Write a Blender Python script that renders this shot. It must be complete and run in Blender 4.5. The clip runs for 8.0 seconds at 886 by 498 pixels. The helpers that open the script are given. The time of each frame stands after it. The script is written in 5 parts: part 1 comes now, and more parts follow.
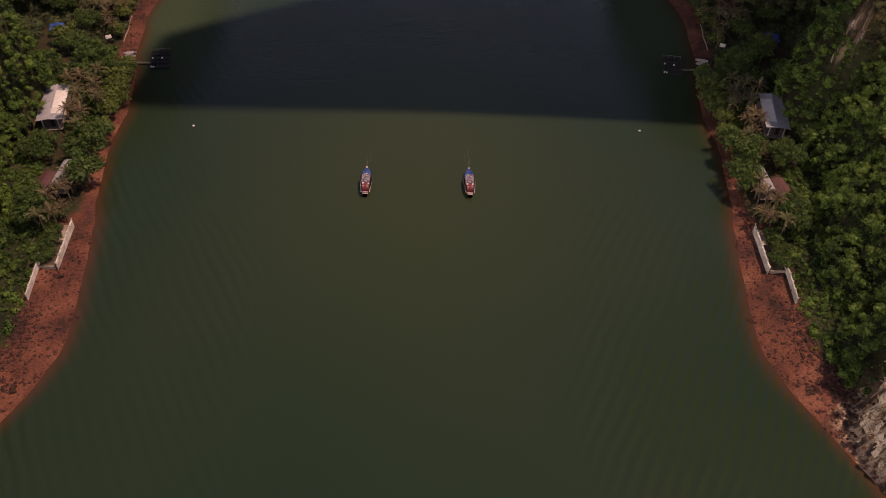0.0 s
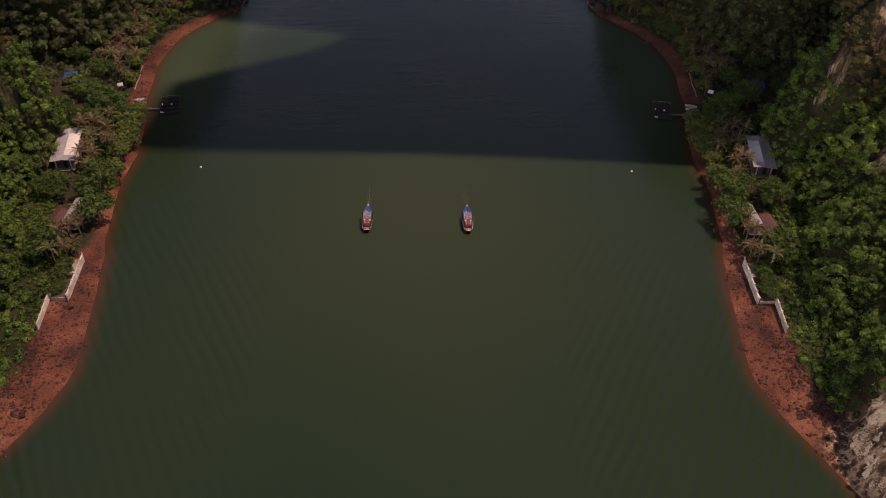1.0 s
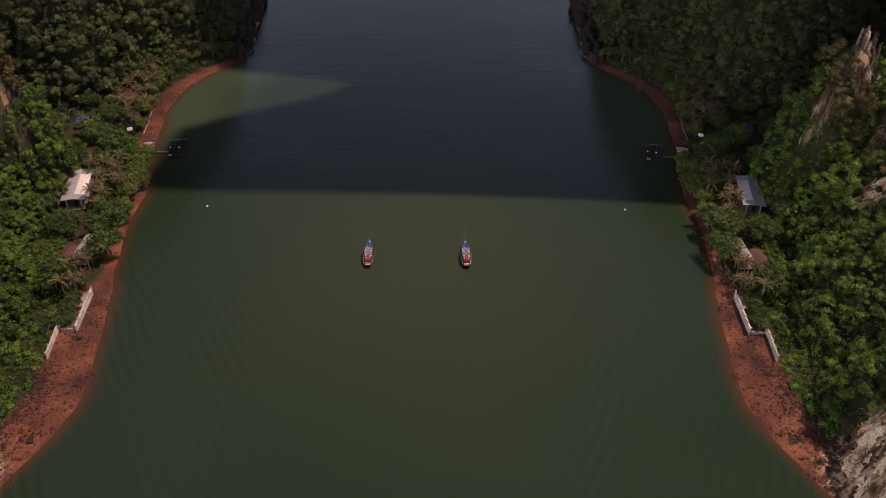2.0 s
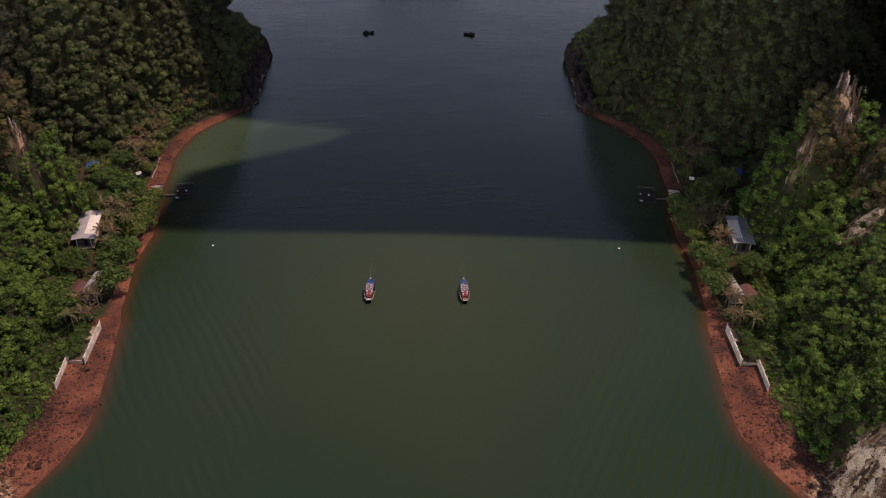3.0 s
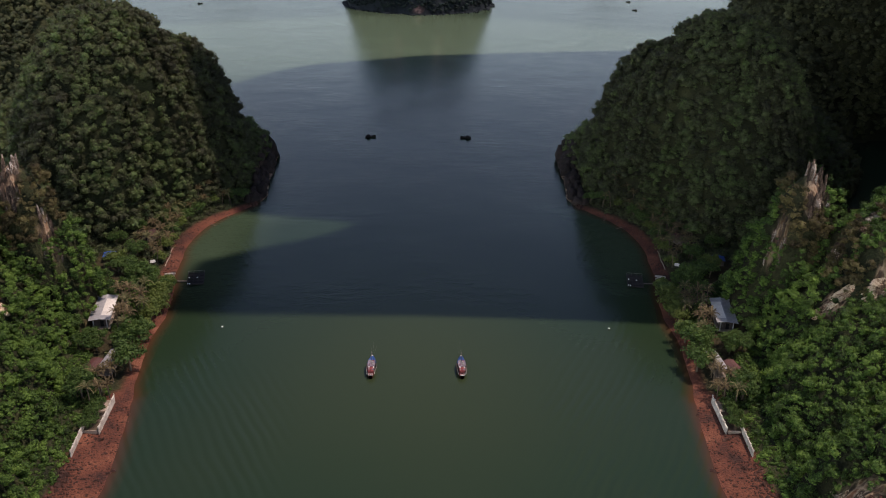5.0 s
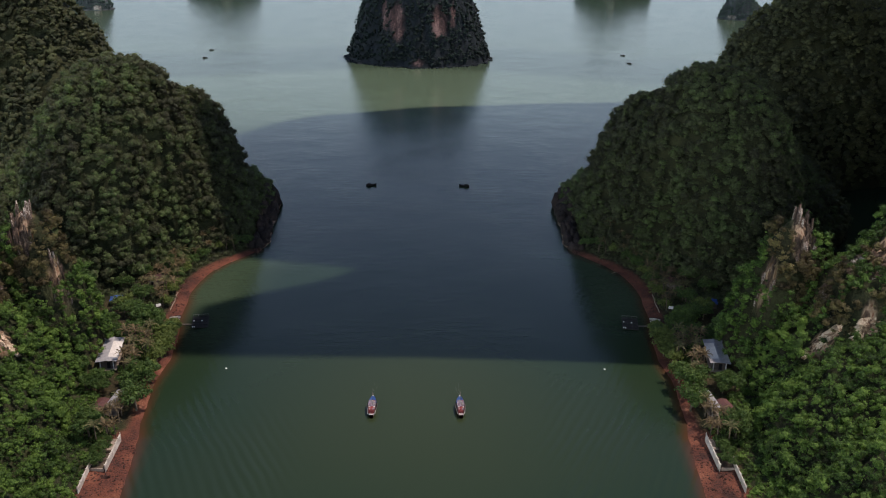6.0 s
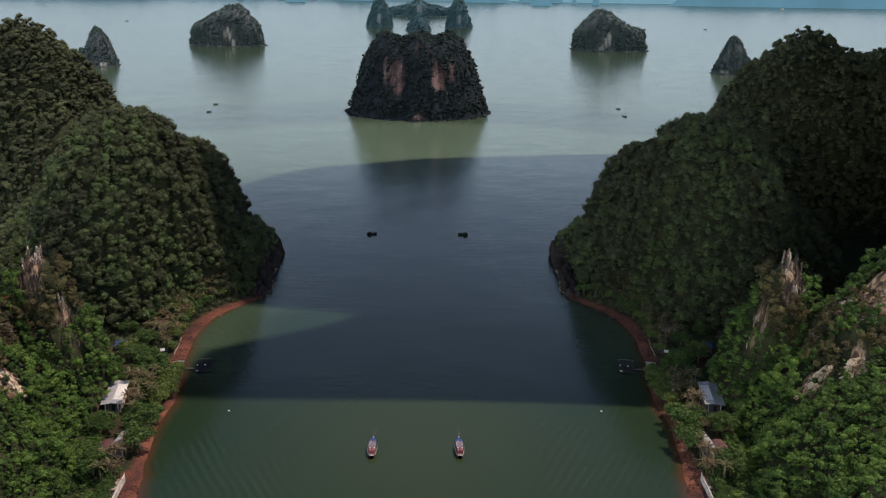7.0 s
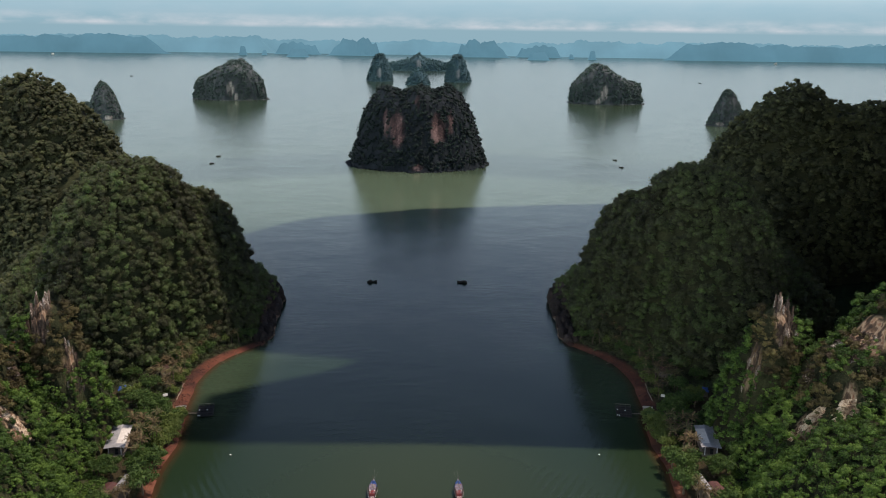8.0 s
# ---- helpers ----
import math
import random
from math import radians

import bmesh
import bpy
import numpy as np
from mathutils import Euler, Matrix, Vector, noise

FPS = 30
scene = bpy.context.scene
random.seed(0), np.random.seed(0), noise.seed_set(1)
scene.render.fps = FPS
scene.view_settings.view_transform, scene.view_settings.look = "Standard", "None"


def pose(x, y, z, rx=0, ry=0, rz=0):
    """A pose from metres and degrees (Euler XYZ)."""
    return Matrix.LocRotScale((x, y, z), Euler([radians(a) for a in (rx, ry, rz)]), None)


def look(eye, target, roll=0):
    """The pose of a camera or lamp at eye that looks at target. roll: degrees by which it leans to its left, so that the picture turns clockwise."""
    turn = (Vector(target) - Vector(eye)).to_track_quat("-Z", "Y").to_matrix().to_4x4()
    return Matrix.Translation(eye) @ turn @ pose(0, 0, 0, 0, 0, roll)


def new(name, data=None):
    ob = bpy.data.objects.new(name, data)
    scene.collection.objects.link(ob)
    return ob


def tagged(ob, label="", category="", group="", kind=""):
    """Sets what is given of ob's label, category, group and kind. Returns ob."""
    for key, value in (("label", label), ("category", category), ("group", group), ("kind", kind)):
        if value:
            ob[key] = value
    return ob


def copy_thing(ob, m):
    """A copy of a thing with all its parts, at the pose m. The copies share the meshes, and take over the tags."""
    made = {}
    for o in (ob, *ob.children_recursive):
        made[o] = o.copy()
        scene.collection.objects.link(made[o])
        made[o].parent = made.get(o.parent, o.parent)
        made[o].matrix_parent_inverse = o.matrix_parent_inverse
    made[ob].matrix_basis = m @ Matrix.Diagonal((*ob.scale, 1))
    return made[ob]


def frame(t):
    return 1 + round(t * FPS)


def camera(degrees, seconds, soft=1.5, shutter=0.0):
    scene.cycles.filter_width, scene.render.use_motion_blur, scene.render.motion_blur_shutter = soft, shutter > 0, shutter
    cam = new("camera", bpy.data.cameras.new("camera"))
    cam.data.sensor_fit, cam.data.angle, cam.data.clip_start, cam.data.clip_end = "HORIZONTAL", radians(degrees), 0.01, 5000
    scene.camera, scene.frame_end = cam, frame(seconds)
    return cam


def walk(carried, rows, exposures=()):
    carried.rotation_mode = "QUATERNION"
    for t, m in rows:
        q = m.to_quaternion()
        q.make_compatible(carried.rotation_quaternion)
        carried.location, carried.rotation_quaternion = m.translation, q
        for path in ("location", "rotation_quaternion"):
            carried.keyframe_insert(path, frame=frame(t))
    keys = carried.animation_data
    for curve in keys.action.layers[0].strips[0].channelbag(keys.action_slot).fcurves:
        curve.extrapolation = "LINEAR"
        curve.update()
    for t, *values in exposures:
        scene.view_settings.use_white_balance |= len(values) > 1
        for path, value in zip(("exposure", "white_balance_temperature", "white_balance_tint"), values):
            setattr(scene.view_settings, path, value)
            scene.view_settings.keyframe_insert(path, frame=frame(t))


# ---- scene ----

import itertools

# ---------------- camera and its path ----------------
cam = camera(55.19, 8.0, soft=1.0)
PATH = [
    (0, look((0, -185.92, 137.39), (3.017, -114.63, 67.34), 2.091)),
    (0.5, look((0, -190.33, 136.99), (3.017, -116.53, 69.57), 1.972)),
    (1, look((0, -194.92, 136.68), (3.017, -118.75, 71.96), 1.861)),
    (1.5, look((0, -199.06, 136.30), (3.017, -120.73, 74.20), 1.763)),
    (3, look((0, -212.22, 134.72), (3.017, -127.90, 81.04), 1.493)),
    (3.5, look((0, -216.60, 134.33), (3.017, -130.50, 83.56), 1.412)),
    (4, look((0, -221.06, 134.14), (3.017, -133.30, 86.31), 1.335)),
    (4.5, look((0, -225.00, 133.71), (3.017, -135.73, 88.74), 1.264)),
    (6, look((0, -236.79, 134.78), (3.017, -143.82, 98.07), 1.076)),
    (6.5, look((0, -240.67, 134.77), (3.017, -146.60, 101.00), 1.013)),
    (7, look((0, -244.38, 134.62), (3.017, -149.30, 103.78), 0.954)),
    (7.5, look((0, -248.03, 134.50), (3.017, -152.04, 106.65), 0.894)),
    (8, look((0, -251.17, 134.52), (3.017, -154.39, 109.53), 0.839)),
]
walk(cam, PATH, ((0, 0.06, 8550, 46), (1.5, 0.15, 8150, 43), (3.5, 0.28, 7450, 34), (4.5, 0.31, 7050, 28), (6.5, 0.37, 6600, 20), (8, 0.40, 6850, 19)))

# ---------------- world, sun, exposure ----------------
SUN_ELEVATION = radians(66)
SUN_BEHIND = radians(-5)  # the sun stands this far south of due east

world = bpy.data.worlds.new("world")
scene.world = world
world.use_nodes = True
wn, wl = world.node_tree.nodes, world.node_tree.links
wn.clear()
sky = wn.new("ShaderNodeTexSky")
sky.sky_type = "NISHITA"
sky.sun_disc = False
sky.sun_elevation = SUN_ELEVATION
sky.sun_rotation = radians(90) + SUN_BEHIND
sky.dust_density = 0.3
sky.ozone_density = 3.0
coord = wn.new("ShaderNodeTexCoord")
stretch = wn.new("ShaderNodeMapping")
stretch.inputs["Scale"].default_value = (8.0, 8.0, 26.0)
puffs = wn.new("ShaderNodeTexNoise")
puffs.inputs["Scale"].default_value = 2.4
puffs.inputs["Detail"].default_value = 7
puffs.inputs["Roughness"].default_value = 0.55
cover = wn.new("ShaderNodeValToRGB")
cover.color_ramp.elements[0].position = 0.34
cover.color_ramp.elements[1].position = 0.82
cloud = wn.new("ShaderNodeMix")
cloud.data_type = "RGBA"
cloud.inputs["B"].default_value = (7.7, 8.0, 8.3, 1)
sky_out = wn.new("ShaderNodeBackground")
sky_out.inputs["Strength"].default_value = 0.077
world_out = wn.new("ShaderNodeOutputWorld")
wl.new(coord.outputs["Generated"], stretch.inputs["Vector"])
wl.new(stretch.outputs["Vector"], puffs.inputs["Vector"])
wl.new(puffs.outputs["Fac"], cover.inputs["Fac"])
# bright moist air above the horizon, bluer right at it
climb = wn.new("ShaderNodeSeparateXYZ")
air = wn.new("ShaderNodeValToRGB")
for pos, col in ((0.03, (0.22, 0.38, 0.46, 1)), (0.07, (0.60, 0.77, 0.82, 1)), (0.30, (0.29, 0.43, 0.56, 1))):
    stop = air.color_ramp.elements.new(pos)
    stop.color = col
air.color_ramp.elements[0].color = (0.165, 0.30, 0.365, 1)
air.color_ramp.elements[-1].color = (0.065, 0.13, 0.26, 1)
lift = wn.new("ShaderNodeVectorMath")
lift.operation = "SCALE"
lift.inputs["Scale"].default_value = 13.0
veil = wn.new("ShaderNodeMapRange")
veil.inputs["From Min"].default_value = 0.02
veil.inputs["From Max"].default_value = 0.55
veil.inputs["To Min"].default_value = 0.95
veil.inputs["To Max"].default_value = 0.0
hazy = wn.new("ShaderNodeMix")
hazy.data_type = "RGBA"
wl.new(coord.outputs["Generated"], climb.inputs["Vector"])
wl.new(climb.outputs["Z"], air.inputs["Fac"])
wl.new(air.outputs["Color"], lift.inputs[0])
wl.new(climb.outputs["Z"], veil.inputs["Value"])
wl.new(veil.outputs["Result"], hazy.inputs["Factor"])
wl.new(sky.outputs["Color"], hazy.inputs["A"])
# added fill: sky brightened to the south-west to light the shaded eastern slopes
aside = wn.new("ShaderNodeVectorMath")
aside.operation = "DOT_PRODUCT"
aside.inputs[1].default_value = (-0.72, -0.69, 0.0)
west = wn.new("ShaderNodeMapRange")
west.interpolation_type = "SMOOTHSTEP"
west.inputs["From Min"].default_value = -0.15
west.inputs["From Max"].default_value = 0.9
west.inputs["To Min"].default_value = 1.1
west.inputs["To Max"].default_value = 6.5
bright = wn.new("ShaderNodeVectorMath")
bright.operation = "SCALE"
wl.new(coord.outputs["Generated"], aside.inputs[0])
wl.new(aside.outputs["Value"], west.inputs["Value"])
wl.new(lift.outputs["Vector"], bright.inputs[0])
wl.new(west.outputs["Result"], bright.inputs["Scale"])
# the added fill is tinted warm as well
warm = wn.new("ShaderNodeMix")
warm.data_type = "RGBA"
warm.inputs["A"].default_value = (1.0, 1.0, 1.0, 1)
warm.inputs["B"].default_value = (1.20, 1.0, 0.82, 1)
gild = wn.new("ShaderNodeVectorMath")
gild.operation = "MULTIPLY"
share = wn.new("ShaderNodeMapRange")
share.inputs["From Min"].default_value = 1.1
share.inputs["From Max"].default_value = 4.5
wl.new(west.outputs["Result"], share.inputs["Value"])
wl.new(share.outputs["Result"], warm.inputs["Factor"])
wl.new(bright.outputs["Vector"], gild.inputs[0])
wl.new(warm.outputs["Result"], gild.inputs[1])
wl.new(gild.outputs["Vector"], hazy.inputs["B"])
# the cumulus stands in one low bank over the far coast
bank = wn.new("ShaderNodeValToRGB")
bank.color_ramp.interpolation = "EASE"
bank.color_ramp.elements[0].color = (0, 0, 0, 1)
bank.color_ramp.elements[-1].color = (0, 0, 0, 1)
for pos, k in ((0.0005, 0.25), (0.0035, 0.80), (0.0095, 0.50), (0.017, 0.10), (0.08, 0.14), (0.6, 0.05)):
    stop = bank.color_ramp.elements.new(pos)
    stop.color = (k, k, k, 1)
amount = wn.new("ShaderNodeMix")
amount.data_type = "RGBA"
amount.blend_type = "MULTIPLY"
amount.inputs["Factor"].default_value = 1.0
wl.new(climb.outputs["Z"], bank.inputs["Fac"])
wl.new(cover.outputs["Color"], amount.inputs["A"])
wl.new(bank.outputs["Color"], amount.inputs["B"])
wl.new(amount.outputs["Result"], cloud.inputs["Factor"])
wl.new(hazy.outputs["Result"], cloud.inputs["A"])
wl.new(cloud.outputs["Result"], sky_out.inputs["Color"])
wl.new(sky_out.outputs["Background"], world_out.inputs["Surface"])

sun = new("sun", bpy.data.lights.new("sun", "SUN"))
sun.data.energy = 3.3
sun.data.angle = radians(0.45)
sun.data.color = (1.0, 0.90, 0.77)
SUN_WAY = Vector((math.cos(SUN_ELEVATION) * math.cos(SUN_BEHIND), -math.cos(SUN_ELEVATION) * math.sin(SUN_BEHIND), math.sin(SUN_ELEVATION)))
sun.matrix_world = look(SUN_WAY * 500, (0, 0, 0))

# ---------------- materials ----------------


def material(name, rough=0.8, metal=0.0, spec=0.5):
    m = bpy.data.materials.new(name)
    m.use_nodes = True
    nodes, links = m.node_tree.nodes, m.node_tree.links
    shader = nodes["Principled BSDF"]
    shader.inputs["Roughness"].default_value = rough
    shader.inputs["Metallic"].default_value = metal
    shader.inputs["Specular IOR Level"].default_value = spec
    return m, nodes, links, shader


def noise_node(nodes, links, scale, detail=4.0, source="Object", stretch=(1, 1, 1)):
    c = nodes.new("ShaderNodeTexCoord")
    mp = nodes.new("ShaderNodeMapping")
    mp.inputs["Scale"].default_value = stretch
    n = nodes.new("ShaderNodeTexNoise")
    n.inputs["Scale"].default_value = scale
    n.inputs["Detail"].default_value = detail
    links.new(c.outputs[source], mp.inputs["Vector"])
    links.new(mp.outputs["Vector"], n.inputs["Vector"])
    return n.outputs["Fac"]


def ramp(nodes, links, fac, stops):
    r = nodes.new("ShaderNodeValToRGB")
    e = r.color_ramp.elements
    e[0].position, e[0].color = stops[0][0], (*stops[0][1], 1)
    e[1].position, e[1].color = stops[-1][0], (*stops[-1][1], 1)
    for pos, col in stops[1:-1]:
        x = e.new(pos)
        x.color = (*col, 1)
    links.new(fac, r.inputs["Fac"])
    return r.outputs["Color"]


def mix(nodes, links, fac, a, b, mode="MIX"):
    m = nodes.new("ShaderNodeMix")
    m.data_type, m.blend_type = "RGBA", mode
    for key, v in (("Factor", fac), ("A", a), ("B", b)):
        if isinstance(v, (int, float)):
            m.inputs[key].default_value = v
        elif isinstance(v, tuple):
            m.inputs[key].default_value = (*v, 1)
        else:
            links.new(v, m.inputs[key])
    return m.outputs["Result"]


def bump(nodes, links, shader, height, strength, distance):
    b = nodes.new("ShaderNodeBump")
    b.inputs["Strength"].default_value = strength
    b.inputs["Distance"].default_value = distance
    links.new(height, b.inputs["Height"])
    links.new(b.outputs["Normal"], shader.inputs["Normal"])


def plain(name, dark, light, scale=1.5, rough=0.7, metal=0.0, relief=0.0, stretch=(1, 1, 1)):
    """A surface with two scales of variation between two colours."""
    m, n, l, s = material(name, rough, metal)
    big = noise_node(n, l, scale * 0.3, 3, stretch=stretch)
    fine = noise_node(n, l, scale * 3.0, 5, stretch=stretch)
    both = mix(n, l, 0.45, big, fine)
    col = ramp(n, l, both, [(0.36, dark), (0.62, light)])
    info = n.new("ShaderNodeObjectInfo")
    tone = ramp(n, l, info.outputs["Random"], [(0.0, (0.86, 0.86, 0.86)), (1.0, (1.0, 1.0, 1.0))])
    l.new(mix(n, l, 1.0, col, tone, "MULTIPLY"), s.inputs["Base Color"])
    if relief:
        bump(n, l, s, both, 0.6, relief)
    return m


def foliage(name, dark, mid, light, rough=0.6, ragged=False):
    """Leaves: tint by clump (attribute) and by leaf."""
    m, n, l, s = material(name, rough, 0.0, 0.25)
    att = n.new("ShaderNodeAttribute")
    att.attribute_name = "tint"
    geo = n.new("ShaderNodeNewGeometry")
    fac = mix(n, l, 0.35, att.outputs["Fac"], geo.outputs["Random Per Island"])
    grain = noise_node(n, l, 3.4, 3)
    fac = mix(n, l, 0.38, fac, ramp(n, l, grain, [(0.36, (0, 0, 0)), (0.64, (1, 1, 1))]))
    col = ramp(n, l, fac, [(0.14, dark), (0.5, mid), (0.88, light)])
    l.new(col, s.inputs["Base Color"])
    bump(n, l, s, noise_node(n, l, 4.5, 3), 0.9, 0.35)
    # sunlight shines through the leaves
    through_leaf = n.new("ShaderNodeBsdfTranslucent")
    l.new(mix(n, l, 1.0, col, (1.8, 1.75, 0.9), "MULTIPLY"), through_leaf.inputs["Color"])
    blend = n.new("ShaderNodeMixShader")
    blend.inputs["Fac"].default_value = 0.22
    l.new(s.outputs["BSDF"], blend.inputs[1])
    l.new(through_leaf.outputs["BSDF"], blend.inputs[2])
    l.new(blend.outputs["Shader"], n["Material Output"].inputs["Surface"])
    if ragged:
        gaps = noise_node(n, l, 2.1, 2)
        hole = n.new("ShaderNodeBsdfTransparent")
        cut = n.new("ShaderNodeMixShader")
        l.new(ramp(n, l, gaps, [(0.40, (0, 0, 0)), (0.43, (1, 1, 1))]), cut.inputs["Fac"])
        l.new(hole.outputs["BSDF"], cut.inputs[1])
        l.new(blend.outputs["Shader"], cut.inputs[2])
        l.new(cut.outputs["Shader"], n["Material Output"].inputs["Surface"])
    return m


def make_water():
    """Murky sea: silty clouds with some light and shade painted in, red shallows, ripples where the wind ruffles it and
    long wavelets off both shores.
    """
    m, n, l, s = material("sea_water", 0.18, 0.0, 0.5)
    s.inputs["IOR"].default_value = 1.33

    def given(name):
        a = n.new("ShaderNodeAttribute")
        a.attribute_name = name
        return a.outputs["Fac"]

    def times(a, b):
        t = n.new("ShaderNodeMath")
        t.operation = "MULTIPLY"
        l.new(a, t.inputs[0])
        if isinstance(b, float):
            t.inputs[1].default_value = b
        else:
            l.new(b, t.inputs[1])
        return t.outputs["Value"]

    drift = ramp(n, l, noise_node(n, l, 0.012, 5), [(0.36, (0, 0, 0)), (0.64, (1, 1, 1))])
    deep = mix(n, l, drift, (0.0105, 0.0262, 0.0130), (0.0155, 0.0285, 0.0142))
    deep = mix(n, l, given("clouded"), deep, (0.0265, 0.0395, 0.0175))
    deep = mix(n, l, given("silt_and_light"), deep, (0.096, 0.140, 0.092))
    col = mix(n, l, given("shallow"), deep, (0.066, 0.028, 0.015))
    l.new(col, s.inputs["Base Color"])
    swell = noise_node(n, l, 0.33, 3, stretch=(0.40, 1.0, 1.0))
    ripple = noise_node(n, l, 1.4, 2, stretch=(0.55, 1.0, 1.0))
    small = mix(n, l, 0.35, swell, ripple)
    # long wavelets running out from both shores
    c = n.new("ShaderNodeTexCoord")
    split = n.new("ShaderNodeSeparateXYZ")
    mirror = n.new("ShaderNodeMath")
    mirror.operation = "ABSOLUTE"
    join = n.new("ShaderNodeCombineXYZ")
    turn = n.new("ShaderNodeMapping")
    turn.inputs["Rotation"].default_value = (0, 0, radians(27))
    rolls = n.new("ShaderNodeTexWave")
    rolls.inputs["Scale"].default_value = 0.115
    rolls.inputs["Distortion"].default_value = 4.5
    rolls.inputs["Detail"].default_value = 2.0
    rolls.inputs["Detail Scale"].default_value = 0.35
    l.new(c.outputs["Object"], split.inputs["Vector"])
    l.new(split.outputs["X"], mirror.inputs[0])
    l.new(mirror.outputs["Value"], join.inputs["X"])
    l.new(split.outputs["Y"], join.inputs["Y"])
    l.new(join.outputs["Vector"], turn.inputs["Vector"])
    l.new(turn.outputs["Vector"], rolls.inputs["Vector"])
    patchy = ramp(n, l, noise_node(n, l, 0.03, 3), [(0.36, (0.12, 0.12, 0.12)), (0.60, (1, 1, 1))])
    total = n.new("ShaderNodeMath")
    total.operation = "ADD"
    l.new(times(small, times(given("ruffle"), patchy)), total.inputs[0])
    l.new(times(times(rolls.outputs["Fac"], 1.15), times(given("wavelets"), patchy)), total.inputs[1])
    bump(n, l, s, total.outputs["Value"], 0.26, 0.7)
    return m


def make_ground():
    """Red gravel by the water, leaf litter inland, grey and rusty limestone where it is steep."""
    m, n, l, s = material("hill_ground", 0.9, 0.0, 0.2)
    att = n.new("ShaderNodeAttribute")
    att.attribute_name = "beach"
    stone = n.new("ShaderNodeAttribute")
    stone.attribute_name = "stone"
    patch = noise_node(n, l, 0.12, 5)
    grit = noise_node(n, l, 2.2, 6)
    red = ramp(n, l, mix(n, l, 0.32, patch, grit), [(0.36, (0.040, 0.020, 0.017)), (0.45, (0.098, 0.036, 0.024)), (0.56, (0.155, 0.056, 0.034)), (0.68, (0.245, 0.105, 0.065))])
    litter = ramp(n, l, mix(n, l, 0.5, patch, grit), [(0.36, (0.010, 0.012, 0.006)), (0.5, (0.024, 0.028, 0.012)), (0.62, (0.046, 0.052, 0.022))])
    streak = noise_node(n, l, 0.5, 6, stretch=(1.2, 1.2, 0.16))
    rock = ramp(n, l, streak, [(0.38, (0.040, 0.028, 0.021)), (0.48, (0.13, 0.080, 0.052)), (0.56, (0.40, 0.29, 0.195)), (0.66, (0.22, 0.105, 0.060))])
    col = mix(n, l, att.outputs["Fac"], litter, red)
    col = mix(n, l, stone.outputs["Fac"], col, rock)
    l.new(col, s.inputs["Base Color"])
    bump(n, l, s, mix(n, l, 0.5, streak, grit), 1.0, 0.9)
    return m


def make_rock(name, tones, cliff=None, fine_by=1.0):
    """Weathered limestone; cliff gives the tones of freshly bared faces."""
    m, n, l, s = material(name, 0.9, 0.0, 0.25)
    streak = noise_node(n, l, 0.12 * fine_by, 7, stretch=(1.0, 1.0, 0.18))
    fine = noise_node(n, l, 0.8 * fine_by, 6)
    both = mix(n, l, 0.35, streak, fine)
    col = ramp(n, l, both, tones)
    if cliff:
        att = n.new("ShaderNodeAttribute")
        att.attribute_name = "stone"
        col = mix(n, l, att.outputs["Fac"], col, ramp(n, l, both, cliff))
    l.new(col, s.inputs["Base Color"])
    bump(n, l, s, both, 0.9, 1.2)
    return m


WATER = make_water()
GROUND = make_ground()
LEAF = foliage("hill_foliage", (0.012, 0.021, 0.007), (0.055, 0.112, 0.022), (0.150, 0.248, 0.048), ragged=True)
LEAF_HEAD = foliage("headland_foliage", (0.016, 0.017, 0.012), (0.056, 0.062, 0.031), (0.098, 0.160, 0.050), ragged=True)
LEAF_DRY = foliage("dry_creeper_foliage", (0.026, 0.020, 0.012), (0.088, 0.072, 0.032), (0.165, 0.150, 0.060), ragged=True)
LEAF_FAR = foliage("olive_foliage", (0.020, 0.024, 0.014), (0.053, 0.062, 0.028), (0.098, 0.112, 0.046))
LEAF_TREE = foliage("tree_foliage", (0.015, 0.033, 0.010), (0.046, 0.092, 0.022), (0.105, 0.165, 0.040), ragged=True)
LEAF_YELLOW = foliage("young_foliage", (0.036, 0.062, 0.016), (0.090, 0.130, 0.030), (0.165, 0.200, 0.055), ragged=True)
PALM = foliage("palm_frond_green", (0.030, 0.042, 0.018), (0.115, 0.118, 0.052), (0.36, 0.31, 0.17))
PALM_DRY = foliage("palm_frond_dry", (0.040, 0.032, 0.018), (0.135, 0.104, 0.056), (0.34, 0.26, 0.15))
BARK = plain("bark", (0.06, 0.045, 0.03), (0.18, 0.14, 0.10), 2.0, 0.9, relief=0.05, stretch=(1, 1, 0.3))
ROCK = make_rock("shore_rock", [(0.32, (0.018, 0.010, 0.008)), (0.5, (0.050, 0.023, 0.017)), (0.70, (0.150, 0.068, 0.048))])
# darker copy of shore_rock; the cape's shade is put into its colour
ROCK_CAPE = make_rock("shaded_cape_rock", [(0.32, (0.012, 0.010, 0.010)), (0.5, (0.026, 0.020, 0.018)), (0.70, (0.066, 0.046, 0.040))])
LIMESTONE = make_rock("pale_limestone", [(0.36, (0.045, 0.030, 0.022)), (0.44, (0.16, 0.095, 0.060)), (0.50, (0.46, 0.34, 0.235)), (0.58, (0.72, 0.60, 0.46)), (0.66, (0.24, 0.11, 0.060))], fine_by=4.0)
LIMESTONE_GREY = make_rock("grey_limestone", [(0.36, (0.020, 0.016, 0.013)), (0.47, (0.065, 0.045, 0.034)), (0.55, (0.15, 0.105, 0.080)), (0.62, (0.46, 0.41, 0.36))], fine_by=4.0)
CLIFF = make_rock("limestone", [(0.36, (0.025, 0.025, 0.025)), (0.50, (0.06, 0.05, 0.048)), (0.58, (0.15, 0.09, 0.075)), (0.70, (0.26, 0.22, 0.20))])
